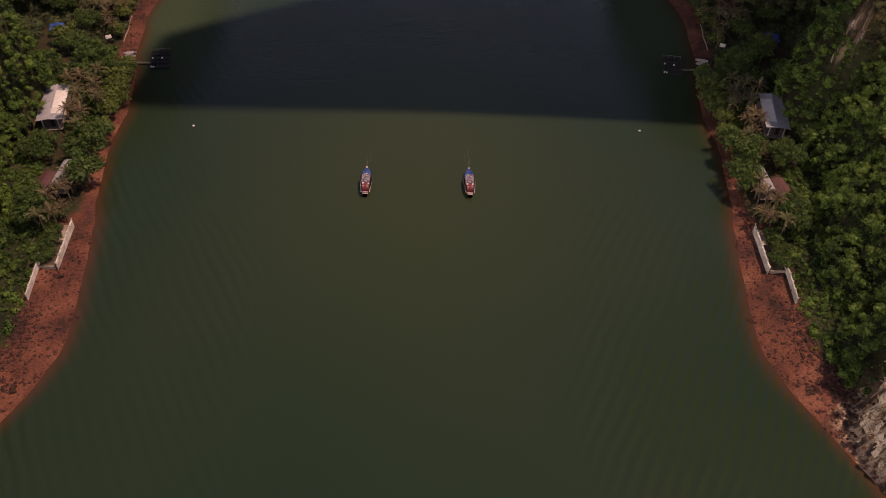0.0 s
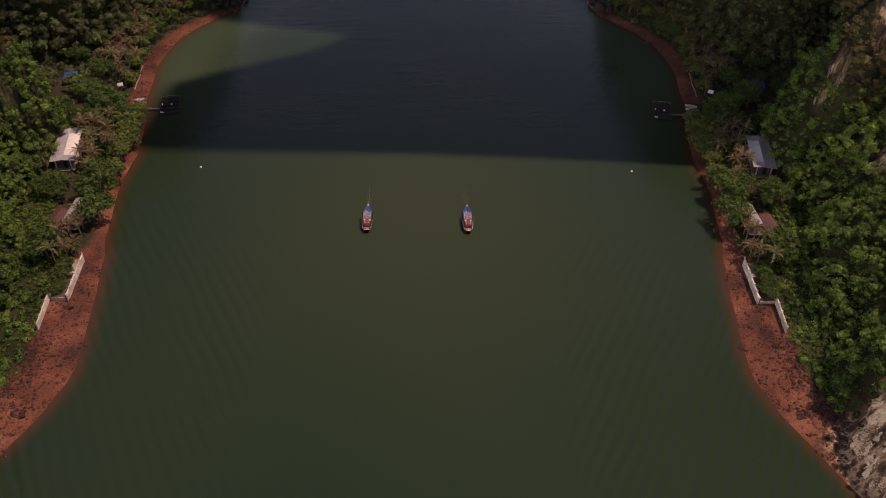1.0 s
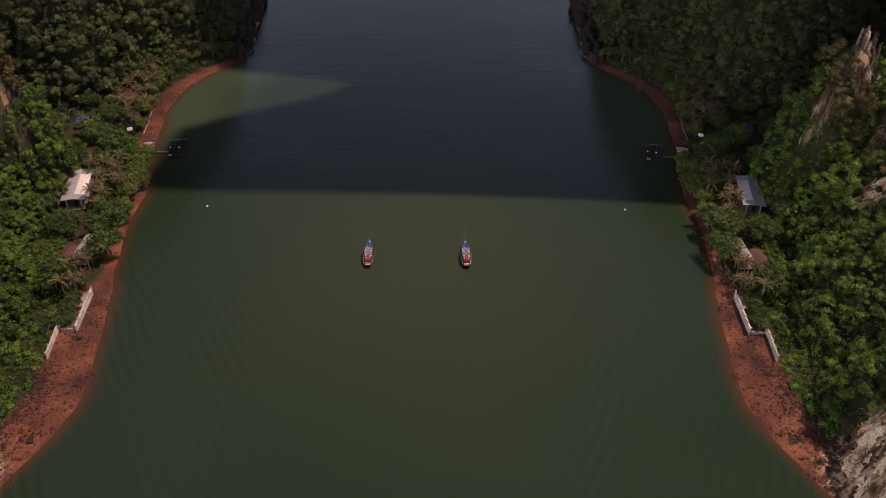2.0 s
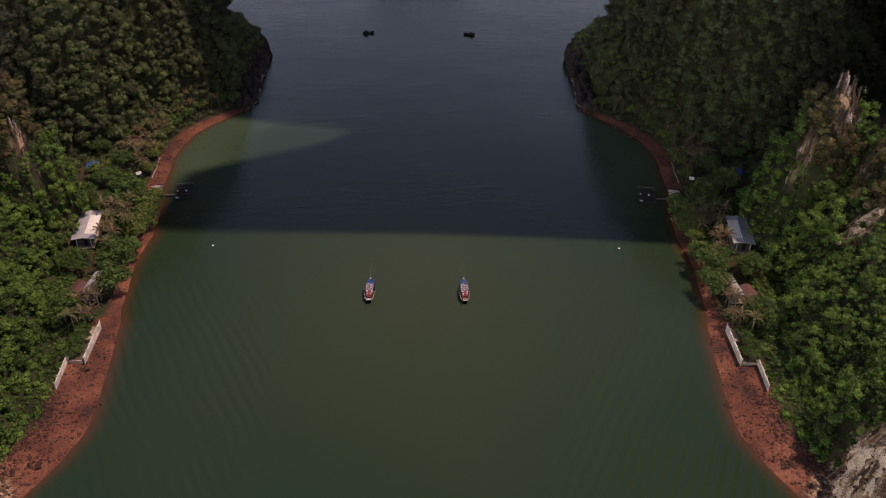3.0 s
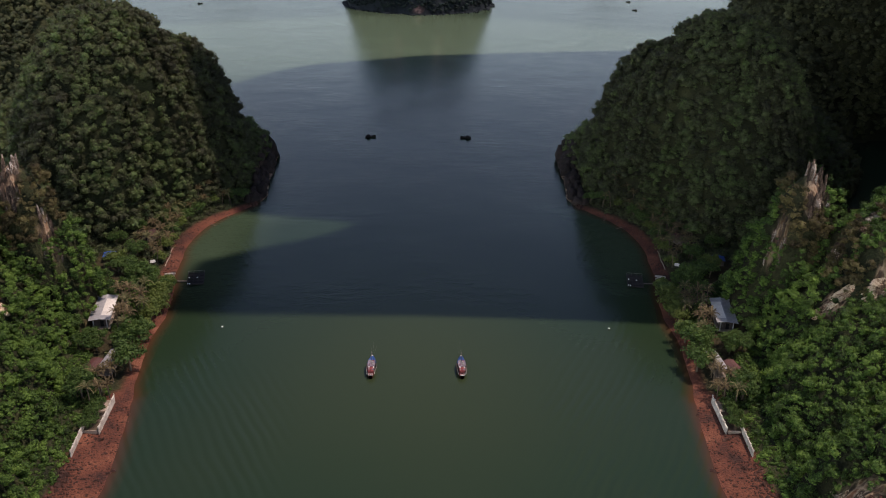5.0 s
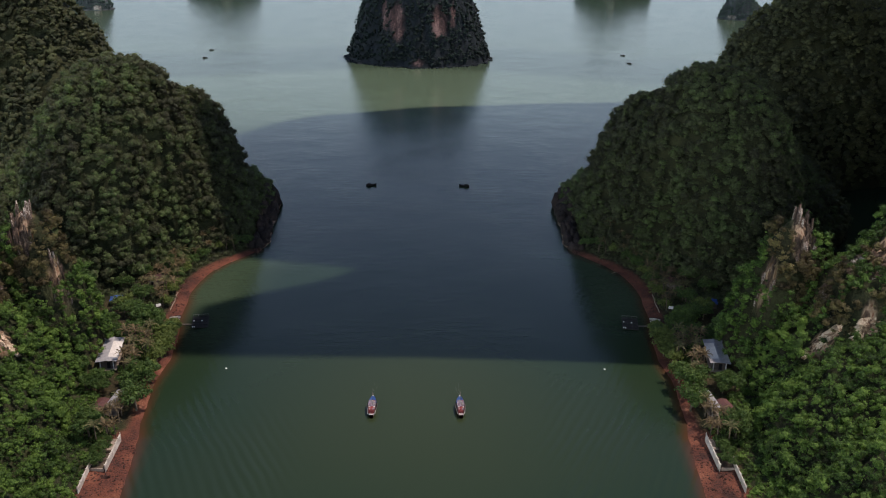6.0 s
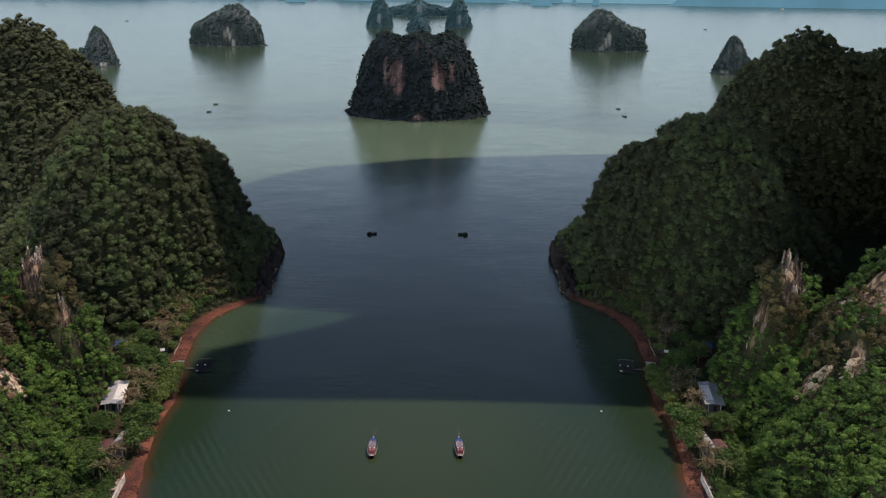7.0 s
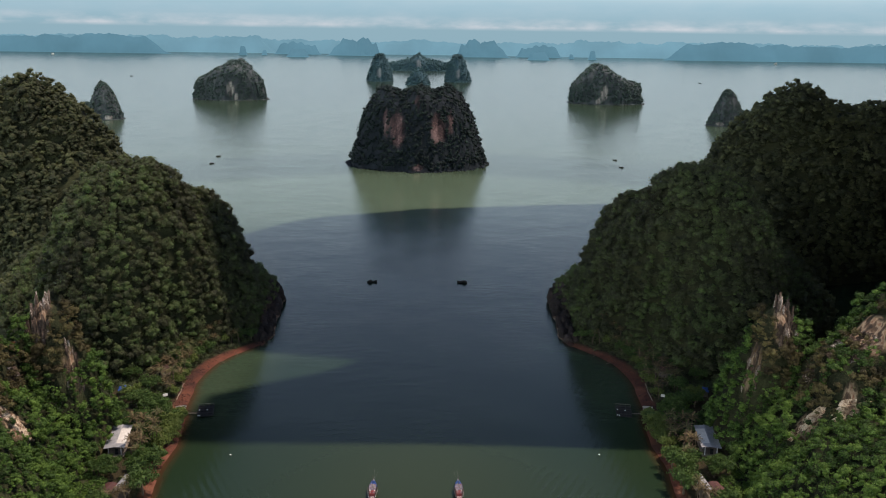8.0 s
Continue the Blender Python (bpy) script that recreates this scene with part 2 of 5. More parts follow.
WHITE = plain("white_paint", (0.52, 0.50, 0.46), (0.80, 0.78, 0.74), 1.5, 0.7)
WALL_PAINT = plain("worn_wall_paint", (0.28, 0.23, 0.19), (0.70, 0.66, 0.58), 1.6, 0.8, relief=0.02)
CONCRETE = plain("concrete", (0.17, 0.13, 0.10), (0.36, 0.29, 0.23), 1.2, 0.9, relief=0.02)
TIN_GREY = plain("grey_roof_sheet", (0.20, 0.20, 0.21), (0.36, 0.36, 0.37), 0.8, 0.5)
TIN_WHITE = plain("white_roof_sheet", (0.50, 0.47, 0.43), (0.74, 0.71, 0.66), 0.8, 0.5)
TIN_RED = plain("red_roof_sheet", (0.045, 0.015, 0.013), (0.11, 0.036, 0.030), 0.8, 0.7)
TARP_BLUE = plain("blue_tarpaulin", (0.02, 0.08, 0.30), (0.05, 0.16, 0.52), 1.0, 0.55, relief=0.03)
TIMBER = plain("weathered_timber", (0.07, 0.055, 0.045), (0.20, 0.16, 0.13), 2.0, 0.85, stretch=(1, 0.2, 1))
TIMBER_DARK = plain("tarred_timber", (0.006, 0.006, 0.007), (0.022, 0.020, 0.020), 2.0, 0.95)
PAINT_RED = plain("red_boat_paint", (0.10, 0.016, 0.018), (0.36, 0.075, 0.07), 3.5, 0.5)
PAINT_BLUE = plain("blue_boat_paint", (0.014, 0.065, 0.25), (0.035, 0.13, 0.42), 1.5, 0.5)
DECK = plain("boat_deck", (0.20, 0.17, 0.16), (0.42, 0.38, 0.36), 1.5, 0.8)
ROPE = plain("rope", (0.16, 0.15, 0.13), (0.30, 0.28, 0.24), 3.0, 0.9)
SOIL = plain("garden_soil", (0.035, 0.026, 0.018), (0.085, 0.062, 0.040), 1.5, 0.95, relief=0.05)
FOAM = plain("foam_float", (0.65, 0.65, 0.62), (0.85, 0.85, 0.82), 3.0, 0.7)
GLASS_DARK = plain("dark_window", (0.01, 0.012, 0.015), (0.03, 0.035, 0.04), 1.0, 0.15)
AWNING = plain("patched_awning", (0.06, 0.05, 0.08), (0.30, 0.25, 0.29), 4.5, 0.85, relief=0.03)
GOODS = plain("crates_and_nets", (0.10, 0.10, 0.14), (0.34, 0.30, 0.32), 3.0, 0.85)

# ---------------- helpers for shapes ----------------
rng = np.random.default_rng(7)


def lattice(ix, iy, seed):
    h = (ix.astype(np.int64) * 374761393 + iy.astype(np.int64) * 668265263 + seed * 974711) & 0xFFFFFFFF
    h = ((h ^ (h >> 13)) * 1274126177) & 0xFFFFFFFF
    return ((h ^ (h >> 16)) & 0xFFFF) / 65535.0


def value_noise(x, y, seed=0):
    ix, iy = np.floor(x), np.floor(y)
    fx, fy = x - ix, y - iy
    fx, fy = fx * fx * (3 - 2 * fx), fy * fy * (3 - 2 * fy)
    a, b = lattice(ix, iy, seed), lattice(ix + 1, iy, seed)
    c, d = lattice(ix, iy + 1, seed), lattice(ix + 1, iy + 1, seed)
    return (a * (1 - fx) + b * fx) * (1 - fy) + (c * (1 - fx) + d * fx) * fy


def fbm(x, y, seed=0, octaves=4):
    total, amp, norm = 0, 1.0, 0.0
    for k in range(octaves):
        total = total + amp * value_noise(x * 2 ** k, y * 2 ** k, seed + k * 17)
        norm += amp
        amp *= 0.5
    return total / norm - 0.5


def smooth(x, a, b):
    t = np.clip((x - a) / (b - a), 0, 1)
    return t * t * (3 - 2 * t)


def link_mesh(name, verts, faces, mat, parent=None, label="", attrs=None, shade=False):
    """One mesh object from arrays; faces is an (n, 3) or (n, 4) array."""
    me = bpy.data.meshes.new(name)
    verts, faces = np.asarray(verts, dtype=np.float32), np.asarray(faces, dtype=np.int32)
    k = faces.shape[1]
    me.vertices.add(len(verts))
    me.vertices.foreach_set("co", verts.ravel())
    me.loops.add(faces.size)
    me.loops.foreach_set("vertex_index", faces.ravel())
    me.polygons.add(len(faces))
    me.polygons.foreach_set("loop_start", np.arange(0, faces.size, k, dtype=np.int32))
    me.polygons.foreach_set("loop_total", np.full(len(faces), k, dtype=np.int32))
    if shade:
        me.polygons.foreach_set("use_smooth", np.ones(len(faces), dtype=bool))
    for key, values in (attrs or {}).items():
        at = me.attributes.new(key, "FLOAT", "POINT")
        at.data.foreach_set("value", np.asarray(values, dtype=np.float32))
    me.update(calc_edges=True)
    me.validate()
    me.materials.append(mat)
    ob = new(name, me)
    if parent is not None:
        ob.parent = parent
    if label:
        ob["label"] = label
    return ob


def part(name, bm, mat, parent=None, label="", shade=False):
    me = bpy.data.meshes.new(name)
    bmesh.ops.recalc_face_normals(bm, faces=bm.faces)
    if shade:
        for f in bm.faces:
            f.smooth = True
    bm.to_mesh(me)
    bm.free()
    me.materials.append(mat)
    ob = new(name, me)
    if parent is not None:
        ob.parent = parent
    if label:
        ob["label"] = label
    return ob


def box(sx, sy, sz, m=None, bevel=0.0, bm=None):
    """A block, its base on z = 0, placed by m."""
    bm = bm or bmesh.new()
    made = bmesh.ops.create_cube(bm, size=1.0, matrix=(m or Matrix()) @ Matrix.Translation((0, 0, sz / 2)) @ Matrix.Diagonal((sx, sy, sz, 1)))
    if bevel:
        edges = list({e for v in made["verts"] for e in v.link_edges})
        bmesh.ops.bevel(bm, geom=edges, offset=bevel, segments=1, affect="EDGES")
    return bm


def tube(p, q, r0, r1=None, sides=8, bm=None):
    bm = bm or bmesh.new()
    p, q = Vector(p), Vector(q)
    turn = (q - p).to_track_quat("Z", "Y").to_matrix().to_4x4()
    bmesh.ops.create_cone(bm, cap_ends=True, segments=sides, radius1=r0, radius2=r0 if r1 is None else r1, depth=(q - p).length,
                          matrix=Matrix.Translation((p + q) / 2) @ turn)
    return bm


def empty(name, m, label, category, group=""):
    e = new(name)
    e.empty_display_size = 0.5
    e.matrix_world = m
    return tagged(e, label, category, group)


# ---------------- the lie of the land (the same on both shores) ----------------
SHORE_Y = (-160, -110, -98, -86, -79, -67, -54, -39, -25, -9, 9, 25, 36, 47, 63, 80, 91, 100, 109, 130, 150, 168, 195, 230)
SHORE_X = (96, 86, 80, 75, 72, 72, 73.8, 76, 78.5, 80, 79.3, 81, 84.2, 84.6, 85.6, 82, 75, 68, 64, 66, 67, 69, 88, 120)


def shore(y):
    k = np.linspace(-6, 6, 9)
    return sum(np.interp(y + s, SHORE_Y, SHORE_X) for s in k) / len(k) + 1.6 * fbm(y * 0.16, y * 0 + 3.3, 5)


# hills: centre, half widths, height, steepness of the flank, sharpness of the top
HILLS = (
    (129, -57, 39, 46, 34, 2.0, 1.0),
    (140, -18, 42, 36, 41, 2.0, 1.0),
    (117, 2, 11, 12, 50, 1.5, 1.0),
    (154, -6, 30, 28, 47, 2.2, 1.0),
    (110, -86, 24, 21, 29, 2.6, 1.0),
    (103, -103, 21, 20, 22, 4.0, 0.9),
    (122, 100, 41, 48, 81, 2.2, 1.0),
    (102, 129, 28, 37, 59, 2.4, 1.0),
    (87, 150, 17, 29, 20, 2.6, 1.0),
    (74, 166, 9, 11, 9, 2.6, 1.0),
    (226, 250, 66, 54, 78, 3.6, 1.0),
    (208, 246, 32, 40, 76, 3.0, 1.0),
    (227, 250, 26, 30, 80, 3.0, 1.0),
    (252, 262, 42, 50, 84, 2.8, 1.0),
    (196, 226, 40, 48, 58, 2.5, 1.0),
    (356, 400, 44, 60, 86, 2.6, 1.0),
    (166, 150, 38, 46, 34, 2.4, 1.0),
)


def height(ax, y):
    """Height of the ground at distance ax from the middle of the channel."""
    wx = ax + 7 * fbm(ax * 0.045, y * 0.045, 21) + 2.5 * fbm(ax * 0.16, y * 0.16, 25)
    wy = y + 8 * fbm(ax * 0.045, y * 0.045, 22) + 2.5 * fbm(ax * 0.16, y * 0.16, 26)
    inland = ax - shore(y)
    strip = np.clip(inland * 0.13, -4, 2.4 + 0.4 * fbm(ax * 0.1, y * 0.1, 9))
    strip = strip - 8 * smooth(ax, 140, 165) - 8 * smooth(y, 175, 200) - 4 * smooth(-y, 115, 150)
    # the hills keep off the flat strip by the water
    inset = np.interp(y, (-105, -92, -60, -40, -20, 0, 15, 40, 80, 95, 105, 120), (0, 2, 9, 9, 11, 17, 19, 16, 15, 9, 0, -4))
    foot = smooth(inland, inset, inset + 10)
    h = strip
    for cx, cy, rx, ry, top, p, q in HILLS:
        r = np.sqrt(((wx - cx) / rx) ** 2 + ((wy - cy) / ry) ** 2)
        hill = top * np.clip(1 - r ** p, 0, None) ** q * foot
        h = np.maximum(h, hill - 1.0) + 0.12 * np.minimum(np.maximum(hill, 0), np.maximum(h, 0))
    steep = smooth(h, 4, 14)
    h = h + steep * (13.0 * fbm(ax * 0.034, y * 0.034, 47, 2) * smooth(y, 40, 70) + 6.0 * fbm(ax * 0.09, y * 0.09, 41) + 2.6 * np.abs(fbm(ax * 0.28, y * 0.28, 43)))
    bluff = smooth(wx, 119, 123.5) * smooth(y, -34, -26) * (1 - smooth(y, 0, 8))
    bluff2 = smooth(wx, 133, 137) * smooth(y, -30, -20) * (1 - smooth(y, 2, 10))
    # the spur that falls from the pinnacle towards the houses
    r = np.sqrt(((wx - 117) / 22) ** 2 + ((wy - 4) / 17) ** 2)
    spur = 51 * np.clip(1 - r ** 1.5, 0, None) * smooth(inland, inset + 1, inset + 6)
    return np.maximum(h + 7 * bluff + 3 * bluff2, np.where(spur > 0.5, spur + 1.5 * fbm(ax * 0.2, y * 0.2, 45), -9.0))


# bare cliffs: centre, half widths in plan, and the heights between which the rock shows
CLIFFS = (
    (117.5, 1.5, 3.4, 4.2, 42, 70), (110, 5, 2, 2.5, 26, 34), (119, -11.5, 2.6, 2.8, 25, 37), (135, -18, 5, 9, 36, 52),
    (87, -98, 7, 13, 0, 20), (147, -40, 3, 5, 36, 50), (66, 140, 8, 40, -3, 7), (114.5, -27, 3, 3.6, 18, 29), (124, -32, 2.6, 3.2, 27, 36), (107, -1, 2.5, 3, 26, 44),
)


# ground kept free round the buildings
YARDS = ((92.5, 100.5, -8, 12.5), (90, 97, -18, -8), (100, 104.5, 26, 34), (83.5, 92.5, -35, -18), (77, 84.2, -56, -39), (103, 113, 33, 47.5), (95.5, 105.5, 55, 66), (80, 84, -65, -55), (90.5, 93.5, 37.5, 40.5), (88.5, 93, -16, -4))


def rocky(x, y, z):
    """1 where bare rock shows."""
    wob = 0.6 * fbm(x * 0.3, y * 0.3, 93, 3)
    out = np.zeros_like(x)
    for cx, cy, rx, ry, z0, z1 in CLIFFS:
        r = np.sqrt(((x - cx) / rx) ** 2 + ((y - cy) / ry) ** 2) + wob
        out = np.maximum(out, (1 - smooth(r, 0.75, 1.05)) * smooth(z, z0 - 2, z0 + 1) * (1 - smooth(z, z1, z1 + 4)))
    return np.clip(out, 0, 1)


def land(side, name, label):
    xs = np.concatenate([np.arange(56, 140, 1.4), np.arange(140, 420, 4.0)])
    ys = np.concatenate([np.arange(-150, 190, 1.4), np.arange(190, 480, 4.0)])
    gx, gy = np.meshgrid(xs, ys)
    gz = height(gx, gy)
    keep = gz > -3.4
    slope = np.hypot(*[np.gradient(gz, ys, xs)[k] for k in (0, 1)])
    inland = gx - shore(gy)
    width = np.interp(gy, (-60, -40, -34, -14, -8, 5, 9, 27, 31, 90, 100), (10, 9, 2.2, 2.0, 3.4, 3.4, 1.0, 1.0, 4.0, 4.2, 3))
    beach = (1 - smooth(inland, width, width + 2.0)) * (1 - smooth(gz, 1.6, 2.6)) * (1 - smooth(gy, 98, 104)) * (inland < 14)
    for ax, bx, ay, by in YARDS:
        inside = smooth(gx, ax - 1, ax + 1) * (1 - smooth(gx, bx - 1, bx + 1)) * smooth(gy, ay - 1, ay + 1) * (1 - smooth(gy, by - 1, by + 1))
        beach = np.maximum(beach, 0.14 * inside)
    stone = rocky(gx, gy, gz)
    n, m = gx.shape
    idx = np.arange(n * m).reshape(n, m)
    quads = np.stack([idx[:-1, :-1], idx[:-1, 1:], idx[1:, 1:], idx[1:, :-1]], -1).reshape(-1, 4)
    ok = keep.ravel()[quads].any(1)
    quads = quads[ok]
    used = np.unique(quads)
    remap = np.full(n * m, -1)
    remap[used] = np.arange(len(used))
    v = np.stack([side * gx.ravel(), gy.ravel(), gz.ravel()], -1)[used]
    q = remap[quads]
    if side < 0:
        q = q[:, ::-1]
    ob = link_mesh(name, v, q, GROUND, attrs={"beach": beach.ravel()[used], "stone": stone.ravel()[used]}, shade=True)
    return tagged(ob, label, "hillside", kind="structure")


land(-1, "ground_west", "steep limestone shore with red gravel beach and wooded hills")
land(1, "ground_east", "steep limestone shore with red gravel beach and wooded hills")


def shade_range():
    """Unseen limestone mountain east of the bay, added and shaped to shade the channel."""
    ys = np.concatenate([np.arange(-5, 14, 0.6), np.arange(14, 440, 4.0)])
    ws = np.concatenate([np.linspace(-1, 0, 14), np.linspace(0.06, 1, 20)])
    gy, gw = np.meshgrid(ys, ws, indexing="ij")
    reach = np.interp(gy, (-5, -1.0, 3.0, 5.5, 7.6, 8.0, 8.3, 11, 46, 57, 66, 73, 84, 88, 95, 101, 112, 130, 150, 168, 182, 230, 260, 310, 340, 360, 376, 394, 404, 440),
                      (-190, -120, -75, -45, 0, 45, 80, 84, 80, 62, 45, 34, 25, 58, 82, 112, 122, 114, 101, 102, 165, 165, 150, 114, 96, 74, 38, 0, -60, -120))
    far = (0.6 * (gy + 251) + 62 + reach) / (math.cos(SUN_BEHIND) + 0.6 * math.sin(SUN_BEHIND))
    crest = far * math.tan(SUN_ELEVATION)
    mid_x, mid_y = far * math.cos(SUN_BEHIND) - reach, gy - far * math.sin(SUN_BEHIND)
    ends = smooth(gy, -5, -2) * (1 - smooth(gy, 404, 438))
    flank = np.where(gw < 0, 1 - np.abs(gw) ** 1.7, (1 - np.abs(gw)) ** 1.2)
    z = crest * ends * np.clip(flank, 0, None) * (1 + 0.5 * np.clip(gw, 0, 1) * fbm(gy * 0.012, gw * 5, 72)) + 3 * fbm(gy * 0.05, gw * 3, 71) - 3
    x, gy = mid_x + np.where(gw < 0, gw * 46, gw * 420), mid_y
    n, m = gy.shape
    idx = np.arange(n * m).reshape(n, m)
    quads = np.stack([idx[:-1, :-1], idx[:-1, 1:], idx[1:, 1:], idx[1:, :-1]], -1).reshape(-1, 4)[:, ::-1]
    v = np.stack([x.ravel(), gy.ravel(), z.ravel()], -1)
    ob = link_mesh("shade_ridge_east", v, quads, CLIFF, shade=True)
    tagged(ob, "unseen high limestone ridge added to shade the channel", "mountain", kind="structure")


shade_range()


def water():
    near_x = np.arange(-130, 130.1, 2.0)
    far_x = np.array([140, 155, 170, 190, 210, 240, 270, 300, 340, 400, 500, 600, 900, 1500, 4000, 9000.0])
    xs = np.concatenate([-far_x[::-1], near_x, far_x])
    near_y = np.arange(-140, 132, 2.0)
    ys = np.concatenate([[-9000, -3000, -800, -300, -200], near_y, np.arange(136, 780, 12.0), [800, 860, 950, 1200, 1600, 2500, 9000.0]])
    gx, gy = np.meshgrid(xs, ys)
    ax = np.abs(gx)
    off = shore(gy) - ax
    shallow = np.clip(1 - off / (4.2 + 4 * fbm(ax * 0.05, gy * 0.05, 61)), 0, 1) ** 2.0
    shallow = np.where((gy > -139) & (gy < 104), shallow, 0)
    n, m = gx.shape
    idx = np.arange(n * m).reshape(n, m)
    quads = np.stack([idx[:-1, :-1], idx[:-1, 1:], idx[1:, 1:], idx[1:, :-1]], -1).reshape(-1, 4)
    v = np.stack([gx.ravel(), gy.ravel(), 0 * gx.ravel()], -1)
    # pale silt plume before the island; darker band beside and behind paints its shadow
    along = gy + 0.45 * np.clip(ax - 75, 0, 150) + 25 * fbm(ax * 0.012, gy * 0.012, 67)
    silt_and_light = np.interp(along, (260, 370, 480, 545, 572, 690, 730, 900, 1600), (0, 0.9, 1.0, 1.0, 0.42, 0.36, 0.72, 0.45, 0.15)) * (0.85 + 0.3 * fbm(gx * 0.004, gy * 0.012, 66))
    # thin silt off the northern beaches; its tone also paints in missing light
    silt_and_light = silt_and_light + 0.26 * smooth(gy, 4, 55) * (1 - smooth(gy, 96, 112)) * (1 - smooth(off, 8, 34))
    clouded = np.exp(-(ax / 48) ** 2 - ((gy + 15) / 62) ** 2) * (1 - smooth(gy, 100, 160))
    ruffle = 0.16 + 0.84 * smooth(gy + 10 * fbm(ax * 0.03, gy * 0.03, 64), -2, 26)
    wavelets = smooth(ax, 24, 46) * (1 - smooth(gy, -60, 5)) + 0.12 * smooth(ax, 45, 66) * smooth(gy, -20, 5) * (1 - smooth(gy, 60, 110))
    attrs = {"shallow": shallow, "silt_and_light": np.clip(silt_and_light, 0, 1), "clouded": clouded, "ruffle": ruffle, "wavelets": np.clip(wavelets, 0, 1)}
    ob = link_mesh("water", v, quads, WATER, attrs={k: a.ravel() for k, a in attrs.items()})
    tagged(ob, "calm murky green sea with small ripples", "sea", kind="structure")


water()

# ---------------- foliage ----------------


def ico(scale=1.0):
    bm = bmesh.new()
    bmesh.ops.create_icosphere(bm, subdivisions=1, radius=scale)
    v = np.array([p.co[:] for p in bm.verts])
    f = np.array([[p.index for p in face.verts] for face in bm.faces])
    bm.free()
    return v, f


ICO_V, ICO_F = ico()


def clump_shape(seed, leaves=44, leaf=0.32, halves=False):
    """A clump of leaves of radius about 1, denser outside, no solid body."""
    r = np.random.default_rng(seed)
    d = r.normal(size=(leaves, 3))
    d[:, 2] = np.abs(d[:, 2]) * 0.9 - 0.25
    d /= np.linalg.norm(d, axis=1)[:, None]
    side = np.cross(d, r.normal(size=(leaves, 3)))
    side /= np.linalg.norm(side, axis=1)[:, None]
    tip = np.cross(side, d) * 0.85 + d * (r.random((leaves, 1)) * 0.8 - 0.25)
    c = d * (0.30 + 0.75 * np.sqrt(r.random((leaves, 1))))
    ln = leaf * (0.65 + 0.8 * r.random((leaves, 1)))
    quad = np.stack([c - tip * ln, c + side * ln * 0.44 - d * 0.05, c + tip * ln, c - side * ln * 0.44 - d * 0.05], 1)
    k = 4 * np.arange(leaves)[:, None]
    if halves:
        return quad[:, :3].reshape(-1, 3), 3 * np.arange(leaves)[:, None] + np.array([[0, 1, 2]])
    return quad.reshape(-1, 3), np.concatenate([k + [0, 1, 2], k + [0, 2, 3]], 0)


def crown_shape(seed, leaves=28, leaf=0.25):
    """A round crown: a lumpy body, clad in small leaf sprays that stand off it like shingles."""
    r = np.random.default_rng(seed + 5)
    body = ICO_V * (0.60 + 0.30 * r.random((12, 1)))
    d = r.normal(size=(leaves, 3))
    d[:, 2] = np.abs(d[:, 2]) * 1.1 - 0.3
    d /= np.linalg.norm(d, axis=1)[:, None]
    side = np.cross(d, r.normal(size=(leaves, 3)))
    side /= np.linalg.norm(side, axis=1)[:, None]
    down = np.cross(side, d)
    c = d * (0.78 + 0.26 * r.random((leaves, 1)))
    ln = leaf * (0.7 + 0.7 * r.random((leaves, 1)))
    lift_off = d * ln * (0.2 + 0.7 * r.random((leaves, 1)))
    tri = np.stack([c - side * ln * 0.75, c + side * ln * 0.75, c + down * ln * 1.3 + lift_off], 1)
    return np.concatenate([tri.reshape(-1, 3), body]), np.concatenate([3 * np.arange(leaves)[:, None] + np.array([[0, 1, 2]]), ICO_F + 3 * leaves])


CLUMPS = [crown_shape(100 + k, 30, 0.27) for k in range(7)]
CLUMPS_HEAD = [crown_shape(500 + k, 24, 0.27) for k in range(7)]
CLUMPS_TREE = [clump_shape(300 + k, leaves=16, leaf=0.46) for k in range(5)]
CLUMPS_FAR = [crown_shape(400 + k, 6, 0.34) for k in range(5)]


def scatter(name, places, sizes, tints, mat, shapes, parent=None, label="", flat=0.8, soft=False):
    """Many clumps joined into one mesh."""
    places, sizes = np.asarray(places), np.asarray(sizes)
    pick = rng.integers(0, len(shapes), len(places))
    spin = rng.random(len(places)) * 2 * math.pi
    vs, fs, ts, base = [], [], [], 0
    for k, (v, f) in enumerate(shapes):
        sel = np.nonzero(pick == k)[0]
        if not len(sel):
            continue
        c, s = np.cos(spin[sel])[:, None], np.sin(spin[sel])[:, None]
        x = v[None, :, 0] * c - v[None, :, 1] * s
        y = v[None, :, 0] * s + v[None, :, 1] * c
        z = np.broadcast_to(v[None, :, 2] * flat, x.shape)
        w = np.stack([x, y, z], -1) * sizes[sel][:, None, None] + places[sel][:, None, :]
        vs.append(w.reshape(-1, 3))
        fs.append((f[None] + (base + np.arange(len(sel))[:, None, None] * len(v))).reshape(-1, 3))
        ts.append(np.repeat(tints[sel], len(v)))
        base += len(sel) * len(v)
    return link_mesh(name, np.concatenate(vs), np.concatenate(fs), mat, parent, label, {"tint": np.concatenate(ts)}, soft)


